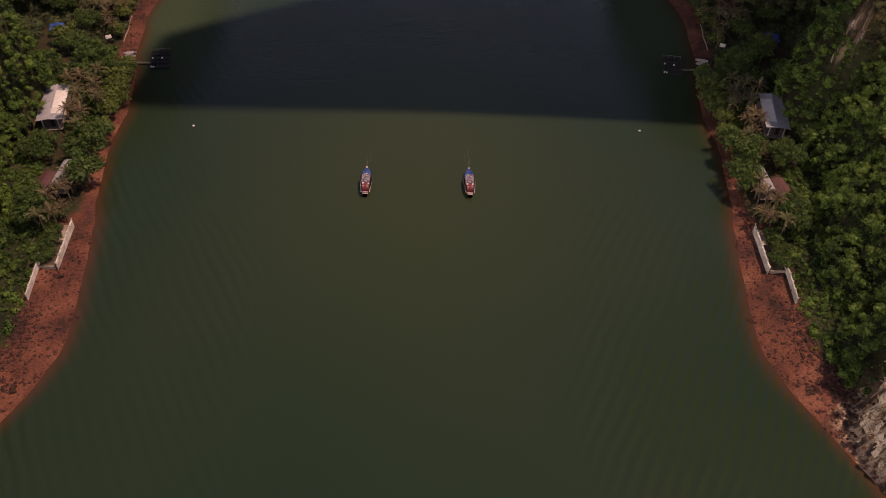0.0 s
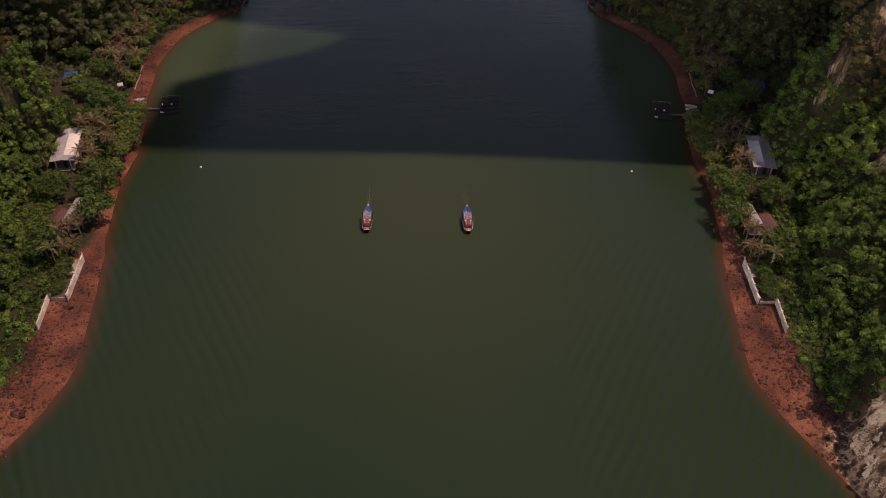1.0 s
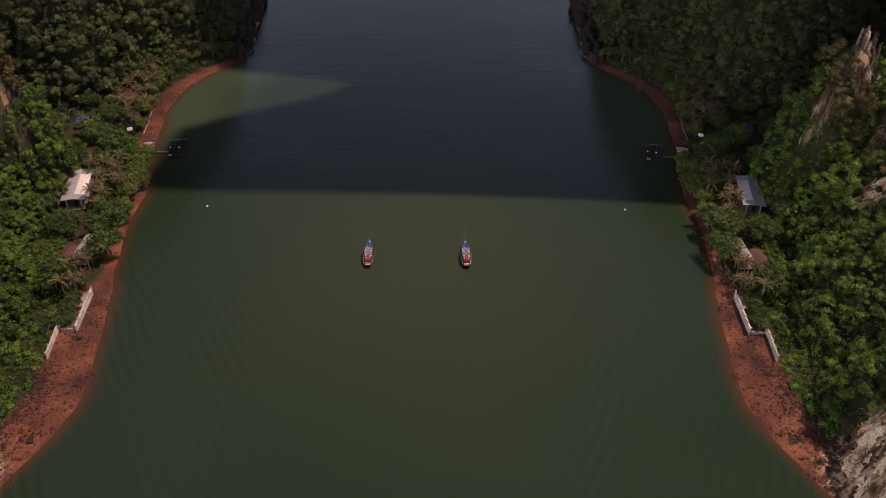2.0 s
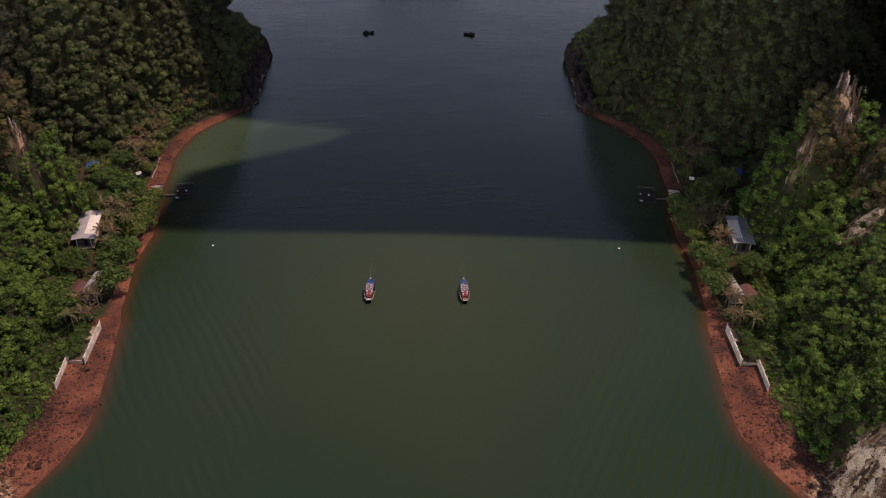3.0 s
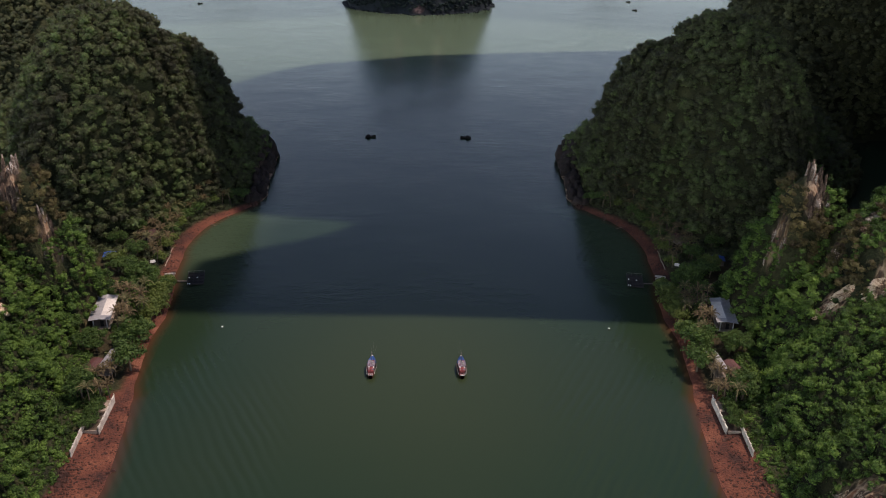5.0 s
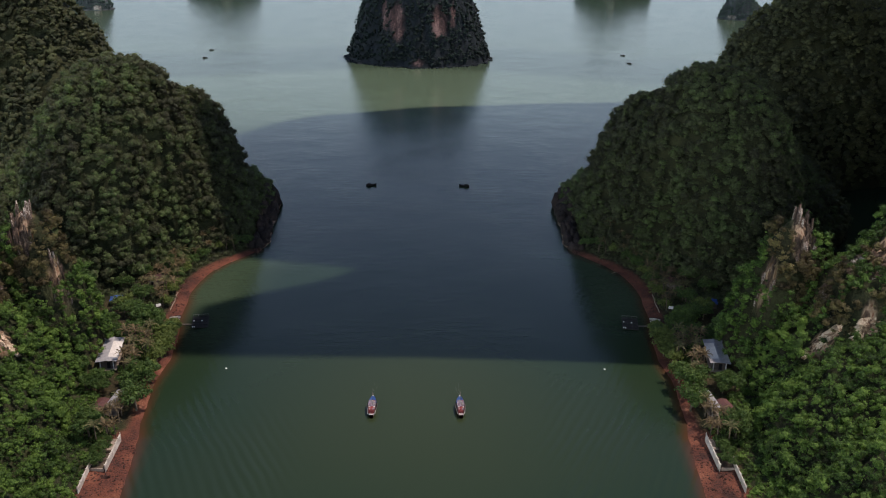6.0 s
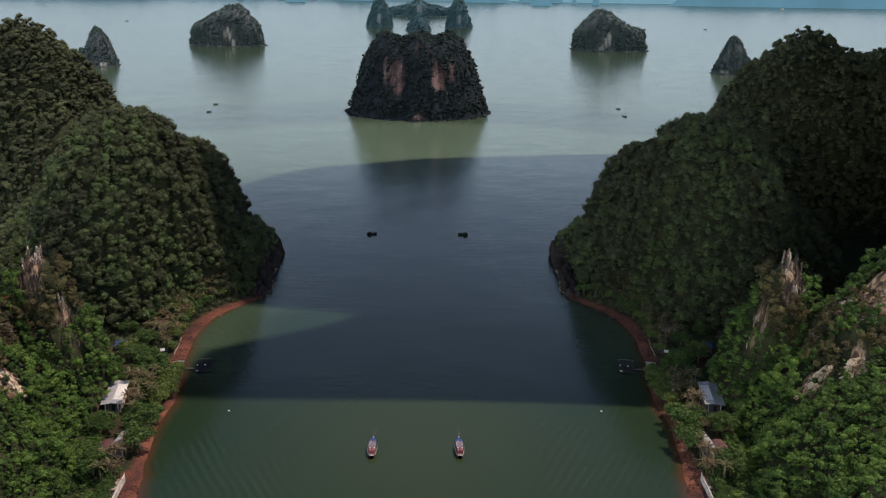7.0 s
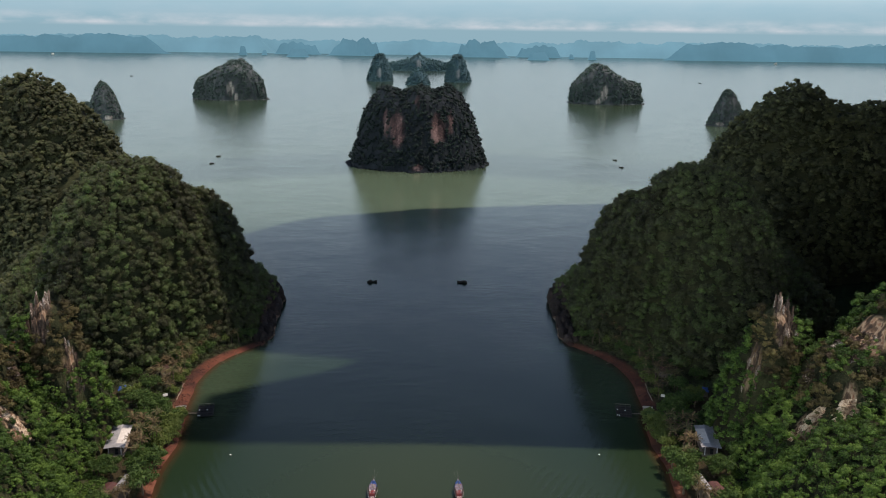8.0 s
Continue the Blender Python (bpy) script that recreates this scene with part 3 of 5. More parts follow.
def crowns(x, y, z, size, seed):
    """Where a point lies in the crown over it: 1 in its middle, 0 at its rim, and a number for each tree."""
    at = [v / size for v in (x, y, z)]
    ix, iy, iz = (np.floor(v).astype(int) for v in at)
    best, who = np.full(x.shape, 9.0), np.zeros(x.shape)
    for i, j, k in itertools.product((-1, 0, 1), repeat=3):
        near = [ix + i, iy + j, iz + k]
        key = seed + 17 * near[2]
        a, b, c, e = (lattice(near[0], near[1], key + 5003 * m) for m in range(4))
        d = np.sqrt((near[0] + a - at[0]) ** 2 + (near[1] + b - at[1]) ** 2 + (near[2] + c - at[2]) ** 2)
        who = np.where(d < best, e, who)
        best = np.minimum(best, d)
    return np.clip(1 - (best / 0.85) ** 2, 0, 1), who


def canopy(side, y0, y1, x0, x1, step, r0, r1, seed):
    """Shrubs and crowns over the ground between the given bounds."""
    gx, gy = np.meshgrid(np.arange(x0, x1, step), np.arange(y0, y1, step))
    gx, gy = gx.ravel(), gy.ravel()
    r = np.random.default_rng(seed)
    gx, gy = gx + (r.random(gx.size) - 0.5) * step * 1.3, gy + (r.random(gx.size) - 0.5) * step * 1.3
    z = height(gx, gy)
    e = 0.8
    dx, dy = (height(gx + e, gy) - z) / e, (height(gx, gy + e) - z) / e
    slope = np.hypot(dx, dy)
    wall = np.hypot(1, slope)
    bare = (rocky(gx, gy, z) > 0.5 - 0.4 * (r.random(gx.size) - 0.5)) & (r.random(gx.size) < 0.6)
    width = np.interp(gy, (-60, -40, -34, -14, -8, 5, 9, 27, 31, 90, 100), (9.5, 8, 1.2, 1.0, 2.2, 2.2, 0.0, 0.0, 2.8, 3.0, 2))
    yard = np.zeros(gx.size, dtype=bool)
    for ax, bx, ay, by in YARDS:
        yard |= (gx > ax) & (gx < bx) & (gy > ay) & (gy < by)
    ok = (z > np.where(gy > 104, 3.0, 0.8)) & (gx - shore(gy) > width + 1.2) & ~yard & ~bare & (r.random(gx.size) < 0.97)
    ok &= gx < 0.6 * (gy + 251) + np.where(gy > 38, 24, 8)  # cut off beyond the edge of the camera's view
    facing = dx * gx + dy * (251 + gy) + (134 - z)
    ok &= (facing > -20) | (r.random(gx.size) < 0.14)  # thinned on slopes turned away from the camera
    gx, gy, z, dx, dy, wall = gx[ok], gy[ok], z[ok], dx[ok], dy[ok], wall[ok]
    # on steep ground more than one clump stands over each other
    extra = np.repeat(np.arange(gx.size), np.clip(np.round(wall * (1.9 if step > 2 else np.where(gy > 38, 1.8, 1.4))), 1, 12).astype(int))
    jx, jy = (r.random(extra.size) - 0.5) * step, (r.random(extra.size) - 0.5) * step
    px, py = gx[extra] + jx, gy[extra] + jy
    pz = height(px, py)
    size = r0 + (r1 - r0) * r.random(extra.size) ** 2.8
    wide = (2.2 if step < 1.5 else 1.7) * step
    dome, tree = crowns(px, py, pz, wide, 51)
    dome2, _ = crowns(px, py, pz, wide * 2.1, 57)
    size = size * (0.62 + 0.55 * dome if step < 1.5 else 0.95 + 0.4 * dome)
    low = (py > 60) * (0.30 * (1 - smooth(pz, 14, 44)) - 0.10)  # lighter, greener low on the headland
    # tint also follows crown relief: light tops and shaded gaps painted in
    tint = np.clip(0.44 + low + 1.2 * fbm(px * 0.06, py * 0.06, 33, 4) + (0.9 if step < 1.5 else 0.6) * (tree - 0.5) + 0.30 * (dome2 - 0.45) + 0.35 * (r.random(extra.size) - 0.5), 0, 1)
    # crowns bulge out from the slope
    rise = wide * (0.60 * dome + (0.85 if step < 1.5 else 0.42) * (dome2 - 0.3)) * smooth(pz, 2, 6) + 0.3 * smooth(pz, 4, 8) + size * (0.6 * r.random(extra.size) - 0.1)
    nx, ny, nw = dx[extra], dy[extra], wall[extra]
    at = np.stack([px - rise * nx / nw, py - rise * ny / nw, pz + rise * np.maximum(1 / nw, 0.25)], -1)
    clear = ((rocky(at[:, 0], at[:, 1], pz) < 0.3) | ((r.random(dome.size) < 0.30) & (pz < 48))) & ((dome > 0.10) | (step > 1.5) | (r.random(dome.size) < 0.45))
    return at[clear] * (side, 1, 1), size[clear], tint[clear]


for side in (-1, 1):
    for nm, y0, y1, x0, x1, step, r0, r1, mat, shapes, lab in (
        ("near_hill_woods", -125, 38, 80, 162, 1.22, 0.55, 1.6, LEAF, CLUMPS, "dense bright green shrubs and creepers on the near hill"),
        ("headland_woods", 38, 200, 62, 188, 1.75, 0.8, 1.9, LEAF_HEAD, CLUMPS_HEAD, "dense dark green and olive forest on the headland hill"),
        ("far_hill_woods", 40, 480, 150, 420, 2.5, 1.2, 2.1, LEAF_FAR, CLUMPS_FAR, "olive forest on the hill behind the headland"),
    ):
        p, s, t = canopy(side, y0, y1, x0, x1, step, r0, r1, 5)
        if nm == "far_hill_woods":
            ok = (p[:, 1] > 200) | (np.abs(p[:, 0]) > 186)
            p, s, t = p[ok], s[ok], t[ok]
        if nm == "near_hill_woods":  # withered creepers hang round the pinnacle and over the bluffs
            wob = 2.2 * fbm(p[:, 0] * 0.16, p[:, 1] * 0.16, 57)
            dry = np.zeros(len(p), dtype=bool)
            for cx, cy, rad, low in ((121, -17, 7.5, 27), (119, -27, 5.5, 26), (114, 2, 8, 34), (112, -3, 4.5, 26), (134, -20, 9, 36)):
                dry |= (np.hypot(np.abs(p[:, 0]) - cx, p[:, 1] - cy) / rad + wob < 1.0) & (p[:, 2] > low)
            ob = scatter("dry_creepers", p[dry], s[dry], t[dry], LEAF_DRY, shapes, soft=True)
            tagged(ob, "brown withered creepers hanging over the limestone bluffs", "creepers", kind="stuff")
            p, s, t = p[~dry], s[~dry], t[~dry]
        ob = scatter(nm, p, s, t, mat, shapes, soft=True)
        tagged(ob, lab, "forest", kind="stuff")

# ---------------- islands out at sea ----------------


def karst_island(cx, cy, rx, ry, top, seed, leaf, rock, label, step=5.0, profile=(0.7, 1.0, 0.7), dome=2.6, flare=0.2, cliffs=(), group=""):
    """A steep limestone stack overgrown with trees; the skyline runs along profile from west to east."""
    isle = empty("karst_island", pose(cx, cy, 0), label, "island", group)
    r = np.random.default_rng(seed)
    ring, rows = 132, 44
    ang = np.linspace(0, 2 * math.pi, ring, endpoint=False)
    k = np.linspace(0, 1, rows)
    ga, gk = np.meshgrid(ang, k, indexing="xy")
    # rows climb the flank and then close over the top
    edge = (1 - 0.9 ** dome) ** (1 / dome)
    wide = np.where(gk < 0.6, (1 - (0.9 * np.minimum(gk / 0.6, 1)) ** dome) ** (1 / dome), edge * (1 - gk) / 0.4)
    up = np.where(gk < 0.6, 0.9 * gk / 0.6, (1 - np.minimum(wide, edge) ** dome) ** (1 / dome))
    wide = wide * (1 - flare * up)
    ca, sa = np.cos(ga), np.sin(ga)
    lump = 1 + 0.22 * fbm(ca * 2.2 + seed, sa * 2.2, seed) + 0.16 * fbm(ca * 7 + 9, sa * 7 + up * 2, seed + 3) + 0.07 * fbm(ca * 22 + 9, sa * 22 + up * 9, seed + 4)
    tall = np.interp(ca * wide, np.linspace(-1, 1, len(profile)), profile) * (1 + 0.22 * fbm(ca * wide * 3.5 + seed * 3, sa * wide * 3.5, seed + 7) + 0.12 * fbm(ca * wide * 12, sa * wide * 12, seed + 8))
    x, y, z = rx * wide * lump * ca, ry * wide * lump * sa, top * up * np.where(up > 0.3, tall, 1 + (tall - 1) * up / 0.3) - 1.5
    # bare cliffs: place along the width, height, half width and half height
    bare = np.zeros_like(x)
    for u, w, du, dw in cliffs:
        rr = np.hypot((x / rx - u) / du, (z / top - w) / dw) + 0.7 * fbm(x * 0.22, z * 0.03, seed + 12, 3)
        bare = np.maximum(bare, (1 - smooth(rr, 0.75, 1.1)) * (sa < 0.1))
    idx = np.arange(rows * ring).reshape(rows, ring)
    nxt = np.roll(idx, -1, axis=1)
    quads = np.stack([idx[:-1], nxt[:-1], nxt[1:], idx[1:]], -1).reshape(-1, 4)
    link_mesh("rock", np.stack([x.ravel(), y.ravel(), z.ravel()], -1), quads, rock, isle, attrs={"stone": bare.ravel()})
    # trees and creepers all over but for the cliffs, fewer behind
    n = int(3.4 * (rx * ry * 3.14 + 2.4 * top * (rx + ry)) / step ** 2)
    a, kk = r.random(n) * 2 * math.pi, r.random(n) * 0.99
    i, j = (a / (2 * math.pi) * ring).astype(int) % ring, np.clip((kk * (rows - 1)).astype(int), 0, rows - 1)
    keep = (bare[j, i] < 0.3 + 0.3 * r.random(n)) & ((np.sin(a) < 0.35) | (kk > 0.6) | (r.random(n) < 0.3)) & (r.random(n) < 0.35 + 0.65 * wide[j, i])
    i, j = i[keep], j[keep]
    p = np.stack([x[j, i], y[j, i], z[j, i]], -1) + r.normal(size=(keep.sum(), 3)) * step * 0.22
    size = step * (0.30 + 0.38 * r.random(len(p)) ** 2)
    tint = np.clip(0.42 + 0.5 * (r.random(len(p)) - 0.5) + fbm(p[:, 0] * 0.05, p[:, 2] * 0.05, 3), 0, 1)
    ok = p[:, 2] > 2.0 + 2 * r.random(len(p))
    scatter("canopy", p[ok], size[ok], tint[ok], leaf, CLUMPS_FAR, isle, soft=True)
    # fallen blocks at the waterline
    n = ring * 4
    a = r.random(n) * 2 * math.pi
    rr = 1.0 + 0.05 * r.random(n)
    at = lump[0, (a / 6.2832 * ring).astype(int) % ring]
    p = np.stack([rx * rr * np.cos(a) * at, ry * rr * np.sin(a) * at, np.full(n, 0.2)], -1)
    scatter("fallen_rock", p, step * (0.12 + 0.30 * r.random(n)), r.random(n), rock, [(ICO_V * (1 + 0.3 * np.sin(np.arange(12))[:, None]), ICO_F)], isle)["kind"] = "stuff"
    return isle


# central island's tones are darkened and blued: shade and haze put into colour
LEAF_ISLE = foliage("shaded_island_foliage", (0.005, 0.012, 0.014), (0.010, 0.024, 0.023), (0.020, 0.042, 0.034))
# paler, bluer foliage copies with the haze of farther islands painted in
LEAF_HAZE = foliage("haze_tinted_foliage", (0.032, 0.058, 0.058), (0.046, 0.082, 0.074), (0.072, 0.112, 0.092))
LEAF_MIST = foliage("mist_tinted_foliage", (0.028, 0.074, 0.088), (0.034, 0.084, 0.098), (0.043, 0.094, 0.106))
ROCK_ISLE = make_rock("shaded_island_cliff", [(0.36, (0.005, 0.009, 0.013)), (0.52, (0.009, 0.015, 0.021)), (0.68, (0.022, 0.030, 0.038))], [(0.40, (0.016, 0.014, 0.016)), (0.50, (0.060, 0.036, 0.037)), (0.62, (0.22, 0.145, 0.14))])
# the same painted haze for the farther islands' rock
ROCK_HAZE = make_rock("haze_tinted_limestone", [(0.36, (0.035, 0.046, 0.049)), (0.52, (0.058, 0.072, 0.076)), (0.66, (0.11, 0.118, 0.118))], [(0.40, (0.05, 0.05, 0.048)), (0.50, (0.20, 0.19, 0.17)), (0.60, (0.46, 0.43, 0.38))])
ROCK_MIST = make_rock("mist_tinted_limestone", [(0.36, (0.031, 0.074, 0.090)), (0.52, (0.040, 0.086, 0.102)), (0.66, (0.058, 0.102, 0.116))], [(0.36, (0.07, 0.10, 0.11)), (0.66, (0.18, 0.20, 0.205))])
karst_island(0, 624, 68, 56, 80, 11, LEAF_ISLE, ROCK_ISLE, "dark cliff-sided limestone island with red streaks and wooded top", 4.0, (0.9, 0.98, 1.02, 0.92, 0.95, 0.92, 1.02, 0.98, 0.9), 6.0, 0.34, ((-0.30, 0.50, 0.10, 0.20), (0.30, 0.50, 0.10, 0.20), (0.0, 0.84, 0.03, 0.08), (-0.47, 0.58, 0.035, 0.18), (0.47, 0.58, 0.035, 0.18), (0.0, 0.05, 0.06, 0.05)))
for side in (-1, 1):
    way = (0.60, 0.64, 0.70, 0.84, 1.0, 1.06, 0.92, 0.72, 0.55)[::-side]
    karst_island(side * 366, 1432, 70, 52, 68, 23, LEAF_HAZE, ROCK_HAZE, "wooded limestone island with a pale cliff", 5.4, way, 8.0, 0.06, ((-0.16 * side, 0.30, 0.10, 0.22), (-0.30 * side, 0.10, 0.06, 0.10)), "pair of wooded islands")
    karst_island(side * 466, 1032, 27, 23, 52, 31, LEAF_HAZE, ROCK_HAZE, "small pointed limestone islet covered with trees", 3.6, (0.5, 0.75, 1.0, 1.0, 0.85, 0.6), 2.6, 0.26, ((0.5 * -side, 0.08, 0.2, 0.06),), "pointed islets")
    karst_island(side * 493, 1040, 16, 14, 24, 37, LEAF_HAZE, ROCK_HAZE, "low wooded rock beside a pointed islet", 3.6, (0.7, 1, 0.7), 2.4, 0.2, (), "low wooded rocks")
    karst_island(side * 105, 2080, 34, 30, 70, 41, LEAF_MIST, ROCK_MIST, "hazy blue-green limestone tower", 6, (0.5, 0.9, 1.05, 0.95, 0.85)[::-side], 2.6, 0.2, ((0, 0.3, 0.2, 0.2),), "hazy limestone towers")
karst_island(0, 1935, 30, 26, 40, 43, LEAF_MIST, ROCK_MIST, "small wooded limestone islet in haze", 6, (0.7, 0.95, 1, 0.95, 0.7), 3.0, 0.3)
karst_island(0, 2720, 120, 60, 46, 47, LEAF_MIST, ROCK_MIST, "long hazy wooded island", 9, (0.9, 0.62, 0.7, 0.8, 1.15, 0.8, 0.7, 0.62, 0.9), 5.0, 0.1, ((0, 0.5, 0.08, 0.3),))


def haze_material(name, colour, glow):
    """Land at the horizon; the bright haze before it is painted as a glow."""
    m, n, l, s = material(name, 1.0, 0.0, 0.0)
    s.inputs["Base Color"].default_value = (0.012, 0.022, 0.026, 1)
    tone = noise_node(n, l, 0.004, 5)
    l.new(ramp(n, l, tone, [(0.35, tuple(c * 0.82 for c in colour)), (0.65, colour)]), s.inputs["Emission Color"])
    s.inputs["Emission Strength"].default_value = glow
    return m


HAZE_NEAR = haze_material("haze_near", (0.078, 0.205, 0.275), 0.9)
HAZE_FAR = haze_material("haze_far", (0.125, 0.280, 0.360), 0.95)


def haze_ridge(y, x0, x1, tall, seed, mat, label, deep=60.0, ends=0.12, rough=0.35):
    """A stretch of far coast with wooded karst tops, several rows deep."""
    n = max(40, int(abs(x1 - x0) / 9))
    u = np.linspace(0, 1, n)
    x = x0 + (x1 - x0) * u
    ax = np.abs(x)
    v = []
    shape = smooth(u, 0, ends) * (1 - smooth(u, 1 - ends, 1))
    rows = ((-deep, -2.0), (-deep * 0.85, 0.35), (-deep * 0.5, 0.72), (0.0, 1.0), (deep, -2.0))
    for k, (off, lift_by) in enumerate(rows):
        top = tall * (0.86 + rough * 2.2 * fbm(ax * 0.009 + seed, ax * 0 + seed + k * 0.3, seed) + rough * 0.9 * fbm(ax * 0.04, ax * 0 + 5 + k, seed) + (0.05 + 0.2 * rough) * fbm(ax * 0.09, ax * 0 + 9 + k, seed)) * shape
        v.append(np.stack([x, np.full(n, y + off) + 14 * fbm(ax * 0.03, ax * 0 + k, seed + 2), np.where(lift_by < 0, -2.0, top * lift_by)], -1))
    idx = np.arange(len(rows) * n).reshape(len(rows), n)
    quads = np.stack([idx[:-1, :-1], idx[:-1, 1:], idx[1:, 1:], idx[1:, :-1]], -1).reshape(-1, 4)
    ob = link_mesh("backdrop", np.concatenate(v), quads, mat)
    return tagged(ob, label, "far coast", kind="structure")


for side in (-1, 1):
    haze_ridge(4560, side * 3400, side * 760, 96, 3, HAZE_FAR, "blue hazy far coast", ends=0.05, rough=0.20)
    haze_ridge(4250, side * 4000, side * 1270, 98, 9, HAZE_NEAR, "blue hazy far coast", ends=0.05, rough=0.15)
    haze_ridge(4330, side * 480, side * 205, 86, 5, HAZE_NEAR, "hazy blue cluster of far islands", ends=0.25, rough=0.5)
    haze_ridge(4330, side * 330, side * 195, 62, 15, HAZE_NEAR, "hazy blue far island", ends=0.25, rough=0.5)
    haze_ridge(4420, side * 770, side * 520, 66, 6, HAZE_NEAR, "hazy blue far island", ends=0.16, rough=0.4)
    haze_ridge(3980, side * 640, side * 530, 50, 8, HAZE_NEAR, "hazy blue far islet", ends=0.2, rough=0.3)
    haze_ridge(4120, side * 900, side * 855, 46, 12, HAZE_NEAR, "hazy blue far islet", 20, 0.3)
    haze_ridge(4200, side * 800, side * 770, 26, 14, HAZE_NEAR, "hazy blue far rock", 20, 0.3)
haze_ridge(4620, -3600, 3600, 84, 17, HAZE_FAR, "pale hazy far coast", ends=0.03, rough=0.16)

# ---------------- trees by the shore ----------------


def broadleaf_tree(seed, radius, tall, leaf, label, category="tree"):
    r = np.random.default_rng(seed)
    tree = empty("broadleaf_tree", Matrix(), label, category)
    bm = tube((0, 0, -0.4), (0.1, 0.05, tall * 0.55), 0.05 * tall, 0.03 * tall, 7)
    for k in range(5):
        a = k * 1.257 + r.random()
        tube((0.08, 0.04, tall * (0.35 + 0.05 * k)), (math.cos(a) * radius * 0.6, math.sin(a) * radius * 0.6, tall * (0.62 + 0.05 * k)), 0.02 * tall, 0.008 * tall, 5, bm)
    part("trunk", bm, BARK, tree)
    n = int(30 + 7 * radius ** 2)
    d = r.normal(size=(n, 3))
    d[:, 2] = np.abs(d[:, 2]) * 0.8 - 0.15
    d /= np.linalg.norm(d, axis=1)[:, None]
    lobes = 1 + 0.28 * np.sin(3 * np.arctan2(d[:, 1], d[:, 0]) + seed) + 0.15 * np.cos(5 * np.arctan2(d[:, 1], d[:, 0]))
    p = d * (radius * (0.55 + 0.45 * r.random(n)) * lobes)[:, None]
    p[:, 2] = p[:, 2] * 0.62 + tall * 0.72
    size = 0.55 + 0.55 * r.random(n)
    # clumps facing up get a lighter tint: top light painted in
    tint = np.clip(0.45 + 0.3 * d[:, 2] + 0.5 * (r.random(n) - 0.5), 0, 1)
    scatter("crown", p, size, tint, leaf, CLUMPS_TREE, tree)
    return tree


def frond_mesh(seed, length, droop):
    """A feathered palm leaf that arches over, along +x: a rib with a row of narrow leaflets on each side."""
    r = np.random.default_rng(seed)
    n = 16
    u = np.linspace(0.0, 1, n)
    x = length * (u - 0.12 * u ** 2.5)
    z = length * (0.62 * u - (0.50 + droop) * u ** 2.2)
    v, f = [], []
    for k in range(n - 1):  # the rib
        b = len(v)
        v += [(x[k], -0.04, z[k]), (x[k], 0.04, z[k]), (x[k + 1], 0, z[k + 1])]
        f.append((b, b + 1, b + 2))
    for sgn in (-1, 1):
        for k in range(1, n):
            w = length * 0.17 * math.sin(math.pi * (0.12 + 0.80 * u[k])) ** 0.7 * (0.8 + 0.4 * r.random())
            b = len(v)
            v += [(x[k] - 0.08, 0, z[k]), (x[k] + 0.10, 0, z[k] - 0.02), (x[k] + w * 0.75, sgn * w, z[k] - w * (0.25 + 0.35 * r.random()))]
            f.append((b, b + 1, b + 2))
    return np.array(v), np.array(f)


FRONDS = {}


def palm_tree(seed, tall, leaf, label):
    r = np.random.default_rng(seed)
    palm = empty("palm_tree", Matrix(), label, "palm tree")
    lean = (r.random(2) - 0.5) * 1.6
    bm, last = bmesh.new(), Vector((0, 0, -0.4))
    for k in range(1, 6):
        u = k / 5
        p = Vector((lean[0] * u * u, lean[1] * u * u, tall * u))
        tube(last, p + Vector((0, 0, 0.03)), 0.20 - 0.018 * (k - 1), 0.20 - 0.018 * k, 7, bm)
        last = p
    part("trunk", bm, BARK, palm)
    for k in range(15):
        kind = (leaf.name, int(r.integers(0, 4)))
        if kind not in FRONDS:
            v, f = frond_mesh(kind[1] + 50, 2.3 + 0.22 * kind[1], 0.02 + 0.13 * kind[1])
            ob = link_mesh("frond", v, f, leaf, attrs={"tint": np.full(len(v), 0.02 + 0.26 * kind[1])})
            FRONDS[kind] = ob.data
            bpy.data.objects.remove(ob)
        ob = new("frond", FRONDS[kind])
        ob.parent = palm
        ob.matrix_local = Matrix.Translation(last) @ pose(0, 0, 0, 0, 12 - 4.2 * k - r.random() * 10, k * 137.5 + r.random() * 20)
    return palm


TREE_DARK = [broadleaf_tree(k, 2.6 + 0.5 * k, 5.0 + 0.5 * k, LEAF_TREE, "round green broadleaf tree by the shore") for k in range(4)]
TREE_YOUNG = [broadleaf_tree(10 + k, 1.9 + 0.4 * k, 3.2 + 0.4 * k, LEAF_YELLOW, "low yellow-green shrub by the beach", "shrub") for k in range(3)]
PALMS = [palm_tree(30 + k, 4.6 + 0.6 * k, PALM if k % 2 else PALM_DRY, "green palm with arching fronds" if k % 2 else "palm with dry brown fronds") for k in range(4)]
for base in TREE_YOUNG:
    base.name = "shore_shrub"
